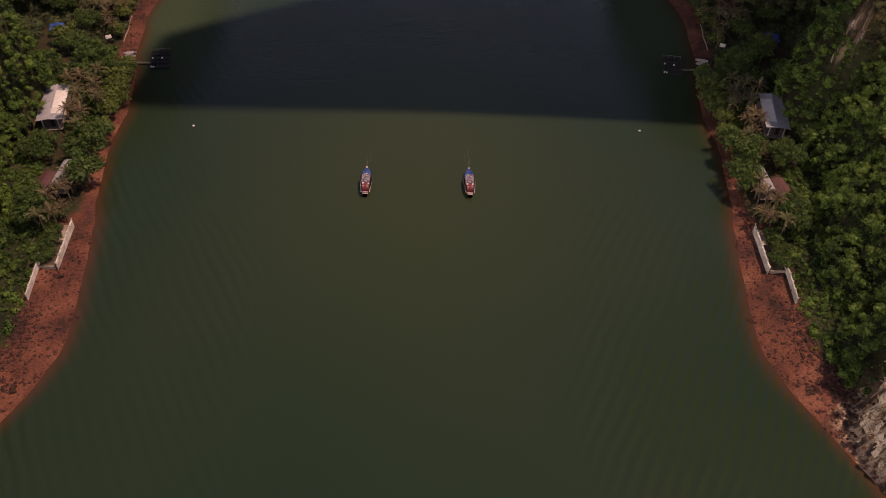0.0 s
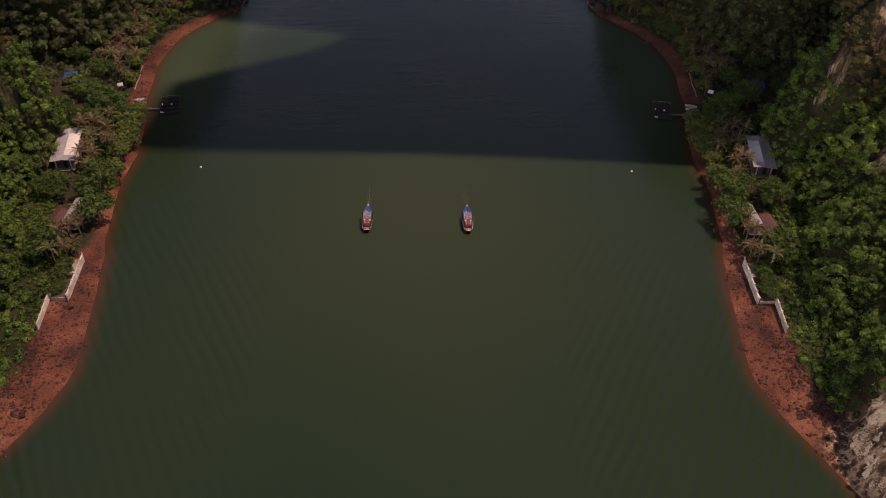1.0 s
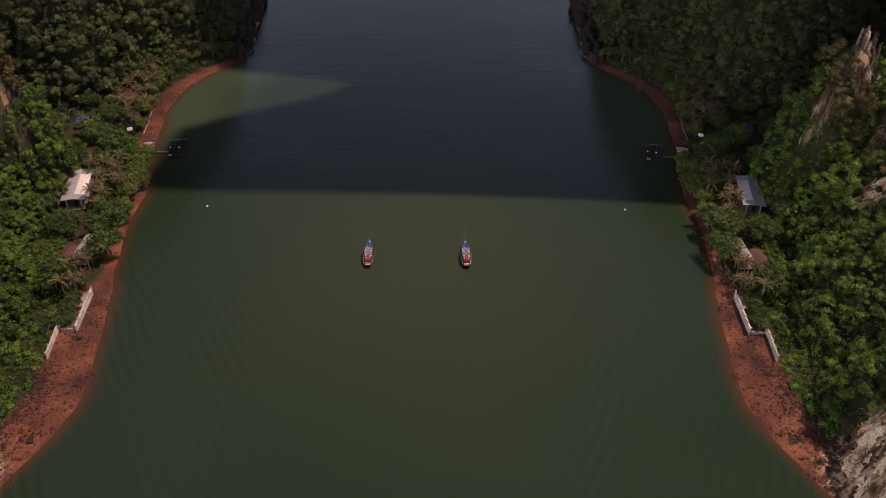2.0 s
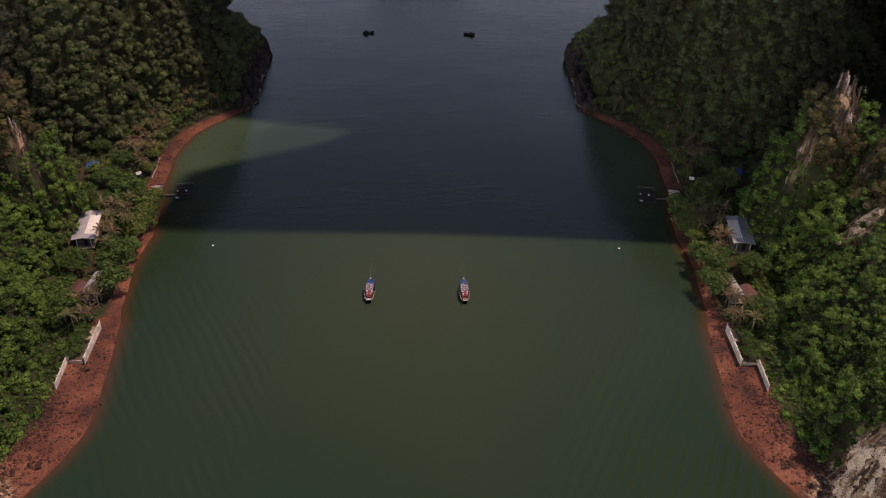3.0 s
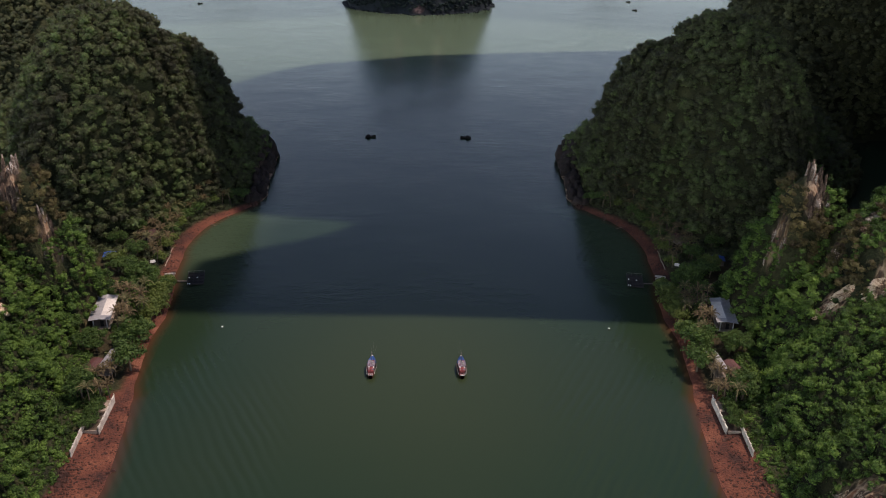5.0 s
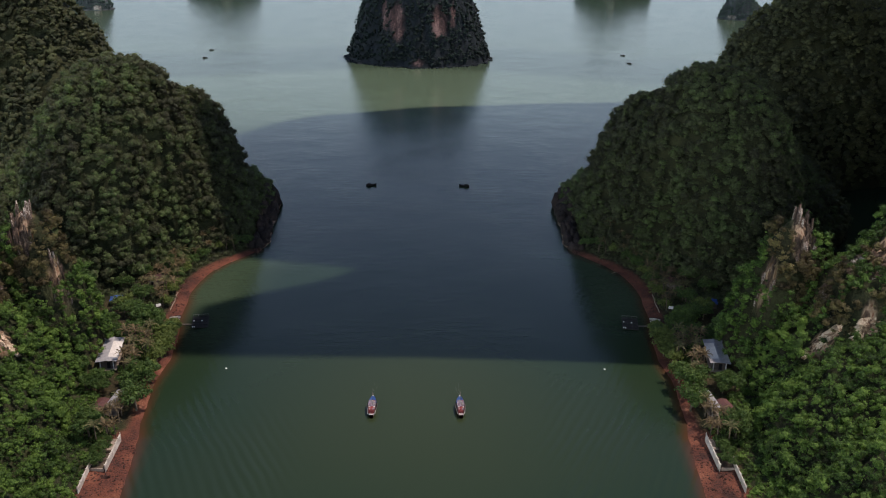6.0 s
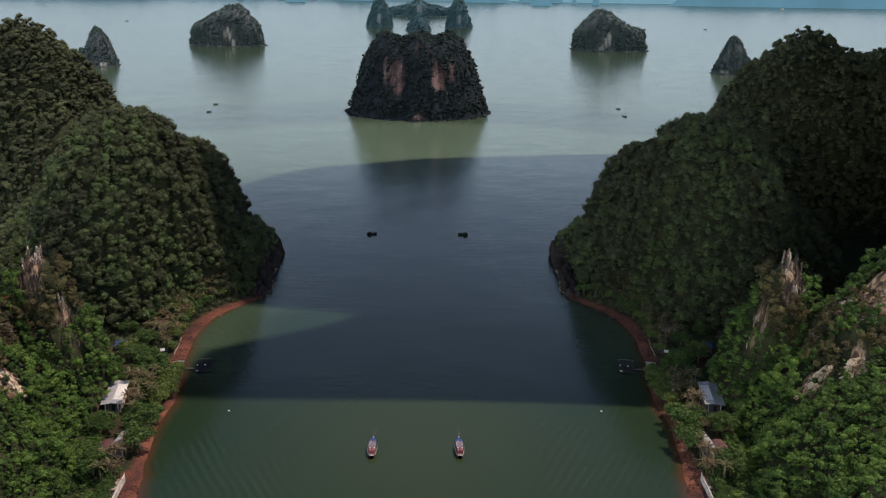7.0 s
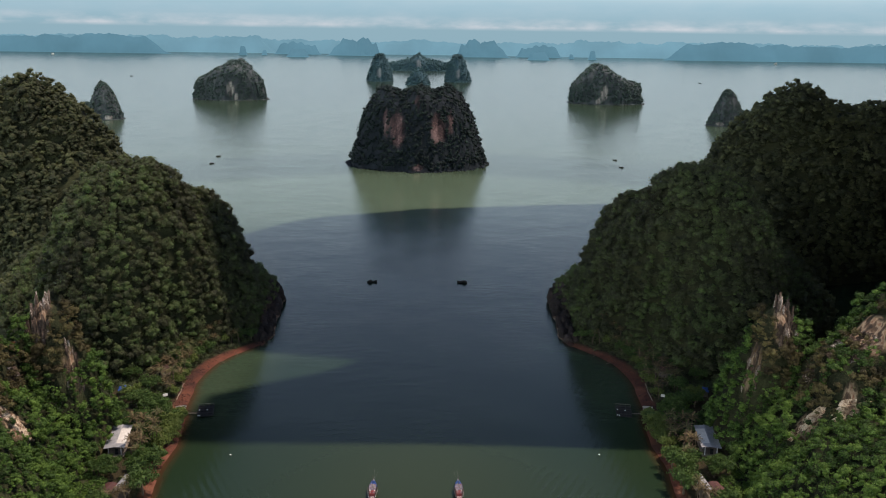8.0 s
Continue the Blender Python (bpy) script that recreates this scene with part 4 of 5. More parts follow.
# (distance from the middle, along the shore, kind, size)
PLANTING = (
    (92.8, 26.1, "t3", 1.15), (88.9, 23.3, "t2", 1.0), (83.2, 22.0, "t0", 0.9), (84.0, -15.5, "t2", 1.1), (81.6, -24.5, "t1", 1.15), (88.3, -40.0, "t2", 1.1),
    (85.2, -12.2, "t1", 1.0), (98.9, 33.6, "t1", 1.0), (103.6, 37.4, "y2", 1.2), (96.0, -17.0, "t1", 1.0), (101.7, 32.0, "t0", 1.0), (109, 54, "t1", 1.0),
    (83.6, 3.0, "y1", 1.0), (83.4, 9.4, "y2", 1.0), (82.8, -8.4, "t0", 1.0), (83.2, -3.5, "y0", 1.0), (84.8, 16.4, "y2", 1.1), (83.0, 12.3, "y1", 1.0), (83.0, 18.5, "y0", 1.1), (82.4, 8.6, "y0", 0.9), (84.0, 27.0, "y1", 0.9), (82.6, 25.2, "y0", 1.1),
    (91.0, 43.6, "y0", 1.1), (91.2, 53.8, "y1", 1.1), (91.8, 59.1, "y0", 1.2), (92.0, 66.0, "t0", 1.0), (90.0, 78.7, "t1", 1.0), (87.4, 86.0, "t0", 1.1), (73.0, 103.0, "t0", 1.0),
    (78.0, 101.0, "t1", 1.0), (83.5, 95.0, "y1", 1.2), (91.5, 72.0, "y2", 1.1), (99.0, 45.0, "t2", 1.0), (97.5, 72.0, "t2", 1.0), (96.0, 82.0, "t1", 1.1), (104.0, 62.0, "t2", 1.0),
    (90.0, -33.5, "t0", 1.0), (82.6, -53.0, "t0", 0.62), (81.6, -51.0, "t0", 0.55), (82.9, -49.4, "t1", 0.6), (82.6, -46.6, "t0", 0.7), (83.2, -43.6, "t1", 0.6), (101.5, -10.0, "t1", 1.0), (104.0, 20.0, "t2", 1.0), (106.0, 12.0, "t1", 1.0), (94.0, 19.0, "t0", 1.0),
    (92.1, 14.4, "p0", 1.0), (88.3, 11.7, "p1", 1.0), (86.4, 9.4, "p2", 1.0), (84.6, 3.8, "p3", 0.9), (89.5, -0.2, "p0", 1.1), (90.5, -4.0, "p2", 1.0), (86.3, -8.8, "p1", 1.0),
    (86.5, -3.9, "p2", 1.0), (86.9, 6.3, "p0", 1.0), (101.3, 49.6, "p1", 1.0), (98.4, 51.4, "p2", 1.0), (93.7, 46.4, "p0", 1.0), (92.5, 51.6, "p3", 1.0), (91.3, 41.6, "p2", 0.9),
    (83.3, -31.0, "p0", 1.0), (83.8, -34.1, "p2", 1.0), (81.8, -38.6, "p0", 0.9), (85.0, -43.5, "p3", 0.9), (97.4, 54.2, "p0", 1.0), (94.8, 59.0, "p2", 1.0), (93.4, 68.8, "p0", 1.0),
    (92.3, 76.5, "p1", 1.0), (87.8, 91.0, "p2", 1.0), (82.4, 99.0, "p0", 1.0), (77.3, 98.2, "p1", 1.0), (99.0, 47.7, "p0", 0.9), (90.0, 84.6, "p0", 1.0), (98.1, 63.7, "p2", 1.0),
    (95.5, 63.0, "p0", 0.9), (89.2, 88.0, "p3", 0.9), (96.5, 77.0, "p2", 1.0),
    (90.6, 56.0, "p0", 1.0), (91.0, 62.2, "p3", 0.9), (91.2, 70.6, "p2", 1.0), (94.6, 72.8, "p0", 1.0), (93.8, 80.4, "p3", 1.0), (91.6, 87.2, "p0", 1.0), (85.6, 94.4, "p0", 1.0), (80.2, 96.6, "p2", 0.9),
    (95.8, 68.4, "p3", 1.0), (99.8, 58.6, "p0", 1.0), (96.4, 49.2, "p3", 1.0), (94.6, 55.6, "p0", 0.9), (93.6, 10.2, "p2", 1.0), (91.2, 7.4, "p0", 1.0), (89.8, 4.2, "p3", 0.9), (88.2, -6.4, "p0", 0.9), (87.4, 15.2, "p3", 1.0), (84.6, -36.4, "p2", 1.0),
    (82.6, -41.6, "p2", 0.9), (83.6, -28.2, "p3", 0.9), (86.0, 89.6, "p2", 1.0), (98.8, 66.2, "p0", 1.0), (93.0, -13.2, "t0", 0.9), (92.2, -17.4, "t1", 0.75), (96.2, -10.4, "t0", 0.7),
)
SETS = {"t": (TREE_DARK, "trees along the shore"), "y": (TREE_YOUNG, "shrubs along the beach"), "p": (PALMS, "palms along the shore")}
spin = np.random.default_rng(77)
for side in (-1, 1):
    for x, y, kind, size in PLANTING:
        bases, group = SETS[kind[0]]
        base = bases[int(kind[1])]
        if -36 < y < 20 and x < 90 and kind[0] != "p":  # the trees lean out over the narrow beach
            x, size = x - 1.0, size * 1.2
        if kind[0] == "p":
            size *= 1.08
        z = float(height(np.array([x]), np.array([y]))[0])
        ob = copy_thing(base, pose(side * x, y, max(z, 0.5) - 0.1, 0, 0, float(spin.random()) * 360))
        ob.scale = (size, size, size)
        ob["group"] = group
for bases, group in SETS.values():
    for base in bases:
        for o in list(base.children_recursive):
            bpy.data.objects.remove(o)
        bpy.data.objects.remove(base)

# ---------------- rocks on the beach ----------------


def rock_mesh(seed):
    bm = bmesh.new()
    bmesh.ops.create_icosphere(bm, subdivisions=2, radius=1)
    r = np.random.default_rng(seed)
    ax = 0.7 + 0.6 * r.random(3)
    for v in bm.verts:
        n = noise.noise(v.co * 1.3 + Vector((seed * 3.1, 0, 0)))
        v.co = Vector((v.co.x * ax[0], v.co.y * ax[1], v.co.z * ax[2] * 0.85)) * (1 + 0.55 * n)
    for k in range(7):  # broken faces
        d = Vector((r.random() - 0.5, r.random() - 0.5, 0.75 * r.random() - 0.1)).normalized()
        cut = 0.45 + 0.25 * r.random()
        for v in bm.verts:
            over = v.co.dot(d) - cut
            if over > 0:
                v.co -= d * over
    me = bpy.data.meshes.new("beach_rock")
    bm.to_mesh(me)
    bm.free()
    me.materials.append(ROCK)
    return me


ROCKS = [rock_mesh(k) for k in range(6)]
for side in (-1, 1):
    r = np.random.default_rng(5)
    spots = []
    for k in range(260):  # band of boulders at the foot of the woods
        y = -66 - 34 * r.random()
        x = float(shore(np.array([y]))[0]) + 5.0 + 6.2 * r.random() ** 0.45
        spots.append((x, y, 0.18 + 0.52 * r.random() ** 2.6))
    for k in range(55):  # loose stones on the gravel
        y = -42 - 55 * r.random()
        x = float(shore(np.array([y]))[0]) - 1.0 + 9 * r.random()
        spots.append((x, y, 0.15 + 0.35 * r.random() ** 3))
    for k in range(10):  # cluster at the south end
        spots.append((76.5 + 3.5 * r.random(), -84 - 3 * r.random(), 0.35 + 0.5 * r.random()))
    for k in range(18):  # north end below the headland
        y = 99 + 10 * r.random()
        spots.append((float(shore(np.array([y]))[0]) - 1 + 3 * r.random(), y, 0.4 + 0.9 * r.random() ** 2))
    spots += [(71.7, -67.3, 0.75), (74.9, -45.0, 0.7), (77.0, -43.5, 0.6), (78.4, -56.3, 0.9), (79.6, -56.0, 0.6)]
    spots.sort(key=lambda spot: -spot[2])
    for k, (x, y, s) in enumerate(spots[:145]):
        z = float(height(np.array([x]), np.array([y]))[0])
        ob = new("beach_rock", ROCKS[k % 6])
        ob.matrix_world = pose(side * x, y, z + s * 0.15, 0, 0, float(r.random()) * 360) @ Matrix.Scale(s, 4)
        tagged(ob, "dark weathered boulder lying on red gravel" if s > 0.5 else "dark stone lying on red gravel", "rock", "rocks on the beach")
    rest = np.array(spots[145:])
    shapes = [(np.array([v.co[:] for v in me.vertices]), np.array([p.vertices[:] for p in me.polygons])) for me in ROCKS]
    z = height(rest[:, 0], rest[:, 1])
    ob = scatter("beach_stones", np.stack([side * rest[:, 0], rest[:, 1], z + rest[:, 2] * 0.15], -1), rest[:, 2], r.random(len(rest)), ROCK, shapes, flat=1.0)
    tagged(ob, "smaller dark stones among the boulders on the beach", "stones", kind="stuff")


def gravel(side):
    """Pebbles and broken stone too many to count."""
    r = np.random.default_rng(15)
    n = 2400
    y = np.concatenate([-100 + 62 * r.random(n // 2), -66 - 34 * r.random(n // 4), 30 + 62 * r.random(n // 4)])
    band = np.concatenate([9.0 * r.random(n // 2), 6.5 + 4.5 * r.random(n // 4), 0.3 + 5.5 * r.random(n // 4)])
    x = shore(y) + band
    z = height(x, y)
    size = 0.06 + 0.30 * r.random(n) ** 4
    lump = ICO_V * (1 + 0.35 * np.sin(np.arange(12) * 2.1)[:, None]) * np.array((1.2, 0.9, 0.7))
    ob = scatter("gravel", np.stack([side * x, y, z + size * 0.2], -1), size, r.random(n), ROCK, [(lump, ICO_F), (lump[:, [1, 0, 2]], ICO_F[:, ::-1])], flat=1.0)
    tagged(ob, "loose dark stones strewn over the red beach", "gravel", kind="stuff")


def cape_rocks(side):
    """Dark broken limestone round the foot of the headland, undercut by the sea."""
    r = np.random.default_rng(18)
    n = 210
    y = 103 + 74 * r.random(n)
    x = shore(y) + 1.3 + 5.2 * r.random(n) ** 1.4
    z = height(x, y)
    size = (0.8 + 1.5 * r.random(n) ** 2) * (1 + 0.4 * smooth(y, 130, 150) * (1 - smooth(y, 160, 172)))
    shapes = []
    for k in range(6):
        q = np.random.default_rng(80 + k)
        bm = bmesh.new()
        bmesh.ops.create_icosphere(bm, subdivisions=2, radius=1)
        v = np.array([p.co[:] for p in bm.verts])
        f = np.array([[p.index for p in face.verts] for face in bm.faces])
        bm.free()
        shapes.append((v * (0.62 + 0.6 * q.random((len(v), 1))) * np.array((1.0, 0.9, 1.0 + 0.2 * k)), f))
    ob = scatter("cape_rock", np.stack([side * x, y, np.maximum(z, 0) + 0.15 * size], -1), size, r.random(n), ROCK_CAPE, shapes, flat=1.0)
    tagged(ob, "dark jagged limestone rocks at the foot of the headland", "rocks", kind="stuff")


def crags(side):
    """Thin fluted limestone blades on the pinnacle above the near hill."""
    r = np.random.default_rng(16)
    place, size = [], []
    for cx, cy, rx, ry, z0, z1 in (*CLIFFS[:2], CLIFFS[-1]):
        n = int(6 + 3.2 * rx * ry)
        a, q = r.random(n) * 6.283, np.sqrt(r.random(n)) * 1.05
        x, y = cx + rx * q * np.cos(a), cy + ry * q * np.sin(a)
        z = height(x, y)
        ok = (z > z0 - 3) & (z < z1 + 5)
        place.append(np.stack([side * x, y, z - 0.5], -1)[ok])
        size.append(((0.6 + 0.75 * r.random(n) ** 2) * (1.0 if z1 > 60 else 0.62))[ok])
    blades = []
    for k in range(6):
        q = np.random.default_rng(60 + k)
        bm = bmesh.new()
        bmesh.ops.create_icosphere(bm, subdivisions=2, radius=1)
        v = np.array([p.co[:] for p in bm.verts])
        f = np.array([[p.index for p in face.verts] for face in bm.faces])
        bm.free()
        v = v * (0.70 + 0.55 * q.random((len(v), 1))) * np.array((0.62, 0.55, 2.4 + 0.5 * k))
        v[:, 0] += v[:, 2] * 0.16 * (q.random() - 0.5)
        blades.append((v, f))
    ob = scatter("limestone_crag", np.concatenate(place), np.concatenate(size), r.random(len(np.concatenate(size))), LIMESTONE_GREY, blades, flat=1.0)
    tagged(ob, "dark grey fluted limestone blades with pale streaks on a pinnacle", "crag", kind="stuff")


def cliff_face(side, yc, half, z0, z1, seed, mat, label):
    """A bare rock face on the hillside, fluted and ledged, its rim sunk into the slope."""
    u, w = np.meshgrid(np.linspace(-1, 1, 64), np.linspace(0, 1, 40))
    y, z = yc + half * u + 1.2 * fbm(w * 4, u * 2, seed), z0 + (z1 - z0) * w
    xs = np.arange(66, 170, 0.4)
    reach = np.stack([height(np.full(y.shape, x), y) for x in xs])
    above = reach > z[None]
    x = np.where(above.any(0), xs[np.argmax(above, axis=0)], xs[np.argmax(reach, axis=0)] + 3)
    for _ in range(2):
        x[1:-1, 1:-1] = (x[1:-1, 1:-1] + x[:-2, 1:-1] + x[2:, 1:-1] + x[1:-1, :-2] + x[1:-1, 2:]) / 5
    rim = np.hypot(u, (w - 0.5) * 2) + 0.9 * fbm(u * 3 + seed, w * 3, seed + 1)
    flute = 2.8 * fbm(u * half * 0.55, w * 1.3, seed + 2) + 2.4 * fbm(u * half * 1.3, w * 4, seed + 3) + 1.3 * fbm(u * half * 3.4, w * 12, seed + 9) + 0.6 * np.floor(3 * fbm(u * 2, w * 6, seed + 4) * 2)
    x = x - 0.9 - flute + 3.5 * smooth(rim, 0.75, 1.15)
    idx = np.arange(u.size).reshape(u.shape)
    quads = np.stack([idx[:-1, :-1], idx[:-1, 1:], idx[1:, 1:], idx[1:, :-1]], -1).reshape(-1, 4)
    if side > 0:
        quads = quads[:, ::-1]
    ob = link_mesh("cliff_face", np.stack([side * x.ravel(), y.ravel(), z.ravel()], -1), quads, mat)
    tagged(ob, label, "cliff", "bare cliffs on the near hill")


for side in (-1, 1):
    gravel(side)
    crags(side)
    cape_rocks(side)
    cliff_face(side, -98, 12, 0.5, 19, 3, LIMESTONE, "pale cream limestone cliff above the end of the beach")
    cliff_face(side, -11.5, 2.2, 26, 37, 5, LIMESTONE_GREY, "dark grey and rust limestone bluff among shrubs")
    cliff_face(side, -26.5, 2.2, 18.5, 31, 6, LIMESTONE, "cream and rust streaked limestone cliff among shrubs")
    cliff_face(side, -17, 7, 39, 49, 7, LIMESTONE_GREY, "dark grey and rust limestone bluff among shrubs")
    cliff_face(side, -32, 2.6, 27, 35, 8, LIMESTONE, "cream and rust streaked limestone cliff among shrubs")

# ---------------- houses, walls and jetty on each shore ----------------


def ground_at(x, y):
    return float(height(np.array([x]), np.array([y]))[0])


def corrugated(w, d, waves, depth=0.04, thick=0.05):
    """A ribbed roof sheet, w across the ribs and d along them, lying in z = 0."""
    bm = bmesh.new()
    n = waves * 2 + 1
    top, low = [], []
    for k in range(n):
        x, z = -w / 2 + w * k / (n - 1), depth * (k % 2)
        top.append([bm.verts.new((x, sy * d / 2, z)) for sy in (-1, 1)])
        low.append([bm.verts.new((x, sy * d / 2, z - thick)) for sy in (-1, 1)])
    for k in range(n - 1):
        bm.faces.new((top[k][0], top[k + 1][0], top[k + 1][1], top[k][1]))
        bm.faces.new((low[k][0], low[k][1], low[k + 1][1], low[k + 1][0]))
        for j in (0, 1):
            bm.faces.new((top[k][j], low[k][j], low[k + 1][j], top[k + 1][j]))
    for k in (0, n - 1):
        bm.faces.new((top[k][0], top[k][1], low[k][1], low[k][0]))
    return bm


def long_house(side):
    x, y = 96.5, 2.6
    z = 2.4
    h = empty("house", pose(side * x, y, z, 0, 0, -side * 9), "long low house with grey and white sheet-metal roof", "house", "long houses")
    part("wall", box(4.2, 13.0, 2.7, bevel=0.04), TIMBER, h, "dark boarded wall")
    part("floor_slab", box(5.6, 16.2, 0.25, Matrix.Translation((0, 0, -0.2)), 0.04), CONCRETE, h)
    for sx in (-1, 1):
        for sy in (-1, 1):
            part("post", box(0.28, 0.28, 2.9, Matrix.Translation((sx * 1.9, sy * 7.3, 0)), 0.02), WHITE, h, "white concrete post")
    for k in range(3):
        w = part("window", box(0.06, 1.3, 1.1, Matrix.Translation((-side * 2.12, -4.2 + 4.2 * k, 1.0))), GLASS_DARK, h)
        for dz in (0.94, 2.08):
            part("frame", box(0.10, 1.46, 0.08, Matrix.Translation((-side * 2.14, -4.2 + 4.2 * k, dz))), WHITE, w, "white window frame")
        for dy in (-0.69, 0.69):
            part("frame", box(0.10, 0.08, 1.06, Matrix.Translation((-side * 2.14, -4.2 + 4.2 * k + dy, 1.02))), WHITE, w, "white window frame")
    d = part("door", box(1.0, 0.06, 2.0, Matrix.Translation((0.4, -6.53, 0.05))), TIMBER_DARK, h)
    part("handle", box(0.05, 0.08, 0.16, Matrix.Translation((0.78, -6.59, 1.0))), ROPE, d, "pale handle")
    tilt = 6
    for sx in (-1, 1):
        for k in range(6):
            yy = -6.65 + 2.66 * k
            # white middle sheets on the channel slope hold some painted sunlight
            mat = TIN_WHITE if 1 <= k <= 4 and sx == -side else TIN_GREY
            sheet = part("roof_sheet", corrugated(2.62, 2.72, 9), mat, h)
            sheet.matrix_local = Matrix.Translation((sx * 1.60, yy, 3.2 + (0.012 if k % 2 else 0))) @ pose(0, 0, 0, 0, sx * tilt, 0) @ pose(0, 0, 0, 0, 0, 90) @ Matrix.Diagonal((1.02, 1.19, 1, 1))
    part("ridge_cap", box(0.5, 16.2, 0.06, Matrix.Translation((0, 0, 3.47)), 0.02), TIN_GREY, h)
    return h


def arched_shed(side):
    x, y = 85.6, -25.4
    h = empty("shed", pose(side * x, y, 2.3, 0, 0, side * 4), "open shed with arched grey sheet roof", "shed", "arched sheds")
    for sx in (-1, 1):
        for k in range(4):
            part("post", box(0.16, 0.16, 2.2, Matrix.Translation((sx * 1.45, -4.2 + 2.8 * k, 0))), TIMBER, h)
    for k in range(4):
        bm = bmesh.new()
        arc = [(1.75 * math.sin(a), 0.62 * math.cos(a)) for a in np.linspace(-1.45, 1.45, 10)]
        for (ax, az), (bx, bz) in zip(arc[:-1], arc[1:]):
            q = [bm.verts.new((px, py, pz)) for px, py, pz in ((ax, -1.2, az), (bx, -1.2, bz), (bx, 1.2, bz), (ax, 1.2, az))]
            bm.faces.new(q)
        bmesh.ops.remove_doubles(bm, verts=bm.verts, dist=0.001)
        bmesh.ops.solidify(bm, geom=bm.faces[:], thickness=0.05)
        s = part("roof_sheet", bm, TIN_GREY, h)
        s.location = (0, -3.6 + 2.38 * k, 2.2)
    part("floor_slab", box(3.6, 9.8, 0.2, Matrix.Translation((0, 0, -0.15))), CONCRETE, h)


def red_shed(side):
    x, y = 89.6, -28.6
    h = empty("shed", pose(side * x, y, 2.3, 0, 0, side * 10), "small shed with rusty red roof in the shade of trees", "shed", "red sheds")
    part("wall", box(2.6, 7.2, 2.1, bevel=0.03), TIMBER, h)
    for sx in (-1, 1):
        for k in range(3):
            s = part("roof_sheet", corrugated(2.62, 1.75, 8), TIN_RED, h)
            s.matrix_local = Matrix.Translation((sx * 0.84, -2.62 + 2.62 * k, 2.32)) @ pose(0, 0, 0, 0, sx * 14, 0) @ pose(0, 0, 0, 0, 0, 90)
    d = part("door", box(0.9, 0.06, 1.8, Matrix.Translation((0, -3.62, 0.05))), TIMBER_DARK, h)
    part("handle", box(0.05, 0.08, 0.16, Matrix.Translation((0.35, -3.68, 0.95))), ROPE, d, "pale handle")


def blue_hut(side):
    x, y = 108.0, 42.6
    z = max(2.2, ground_at(x, y))
    h = empty("hut", pose(side * x, y, z, 0, 0, -side * 12), "timber hut roofed with a blue tarpaulin under trees", "hut", "blue huts")
    for sx in (-1, 1):
        for sy in (-1, 1):
            part("post", box(0.14, 0.14, 2.3, Matrix.Translation((sx * 1.7, sy * 1.7, -0.2))), TIMBER, h)
    bm = bmesh.new()
    n = 7
    g = [[bm.verts.new((-2.1 + 4.2 * i / (n - 1), -2.2 + 4.4 * j / (n - 1), 2.55 - 0.16 * abs(-2.1 + 4.2 * i / (n - 1)) + 0.08 * math.sin(i * 2.1 + j * 1.3))) for i in range(n)] for j in range(n)]
    for j in range(n - 1):
        for i in range(n - 1):
            bm.faces.new((g[j][i], g[j][i + 1], g[j + 1][i + 1], g[j + 1][i]))
    bmesh.ops.solidify(bm, geom=bm.faces[:], thickness=0.03)
    part("tarpaulin", bm, TARP_BLUE, h, "bright blue sagging tarpaulin")
    part("wall", box(3.2, 3.0, 1.7, bevel=0.03), TIMBER, h)


def red_house(side):
    x, y = 99.0, 60.5
    z = max(2.2, ground_at(x, y))
    h = empty("house", pose(side * x, y, z, 0, 0, side * 20), "small house with a faded red gable roof among palms", "house", "red-roofed houses")
    part("wall", box(3.6, 4.6, 2.6, bevel=0.03), CONCRETE, h)
    for sx in (-1, 1):
        for k in range(2):
            s = part("roof_sheet", corrugated(2.7, 2.5, 8), TIN_RED, h)
            s.matrix_local = Matrix.Translation((sx * 1.12, -1.35 + 2.7 * k, 3.05)) @ pose(0, 0, 0, 0, sx * 24, 0) @ pose(0, 0, 0, 0, 0, 90)
    d = part("door", box(0.9, 0.06, 2.0, Matrix.Translation((0, -2.33, 0.05))), TIMBER_DARK, h)
    part("handle", box(0.05, 0.08, 0.16, Matrix.Translation((0.35, -2.39, 1.0))), ROPE, d, "pale handle")


def sea_wall(side, xa, ya, xb, yb, base, top, label, coping=0.28):
    """A painted retaining wall with coping and posts from a to b."""
    a, b = Vector((side * xa, ya, base)), Vector((side * xb, yb, base))
    d = b - a
    m = Matrix.Translation(a) @ pose(0, 0, 0, 0, 0, math.degrees(math.atan2(d.y, d.x)))
    w = empty("sea_wall", m, label, "wall", "white sea walls")
    n = d.length
    part("wall", box(n, 0.24, top - base - 0.15, Matrix.Translation((n / 2, 0, 0)), 0.03), WALL_PAINT, w, "stained white painted face")
    k = max(2, int(n / 2.2))
    for i in range(k):
        part("coping", box(n / k - 0.05, coping, 0.18, Matrix.Translation((n * (i + 0.5) / k, 0, top - base - 0.15 + (0.02 if i % 3 == 1 else 0))), 0.03), WALL_PAINT, w, "worn white painted coping")
    for i in range(k + 1):
        part("post", box(0.24, 0.24, 0.45, Matrix.Translation((n * i / k, 0, top - base + 0.03)), 0.03), WALL_PAINT, w)


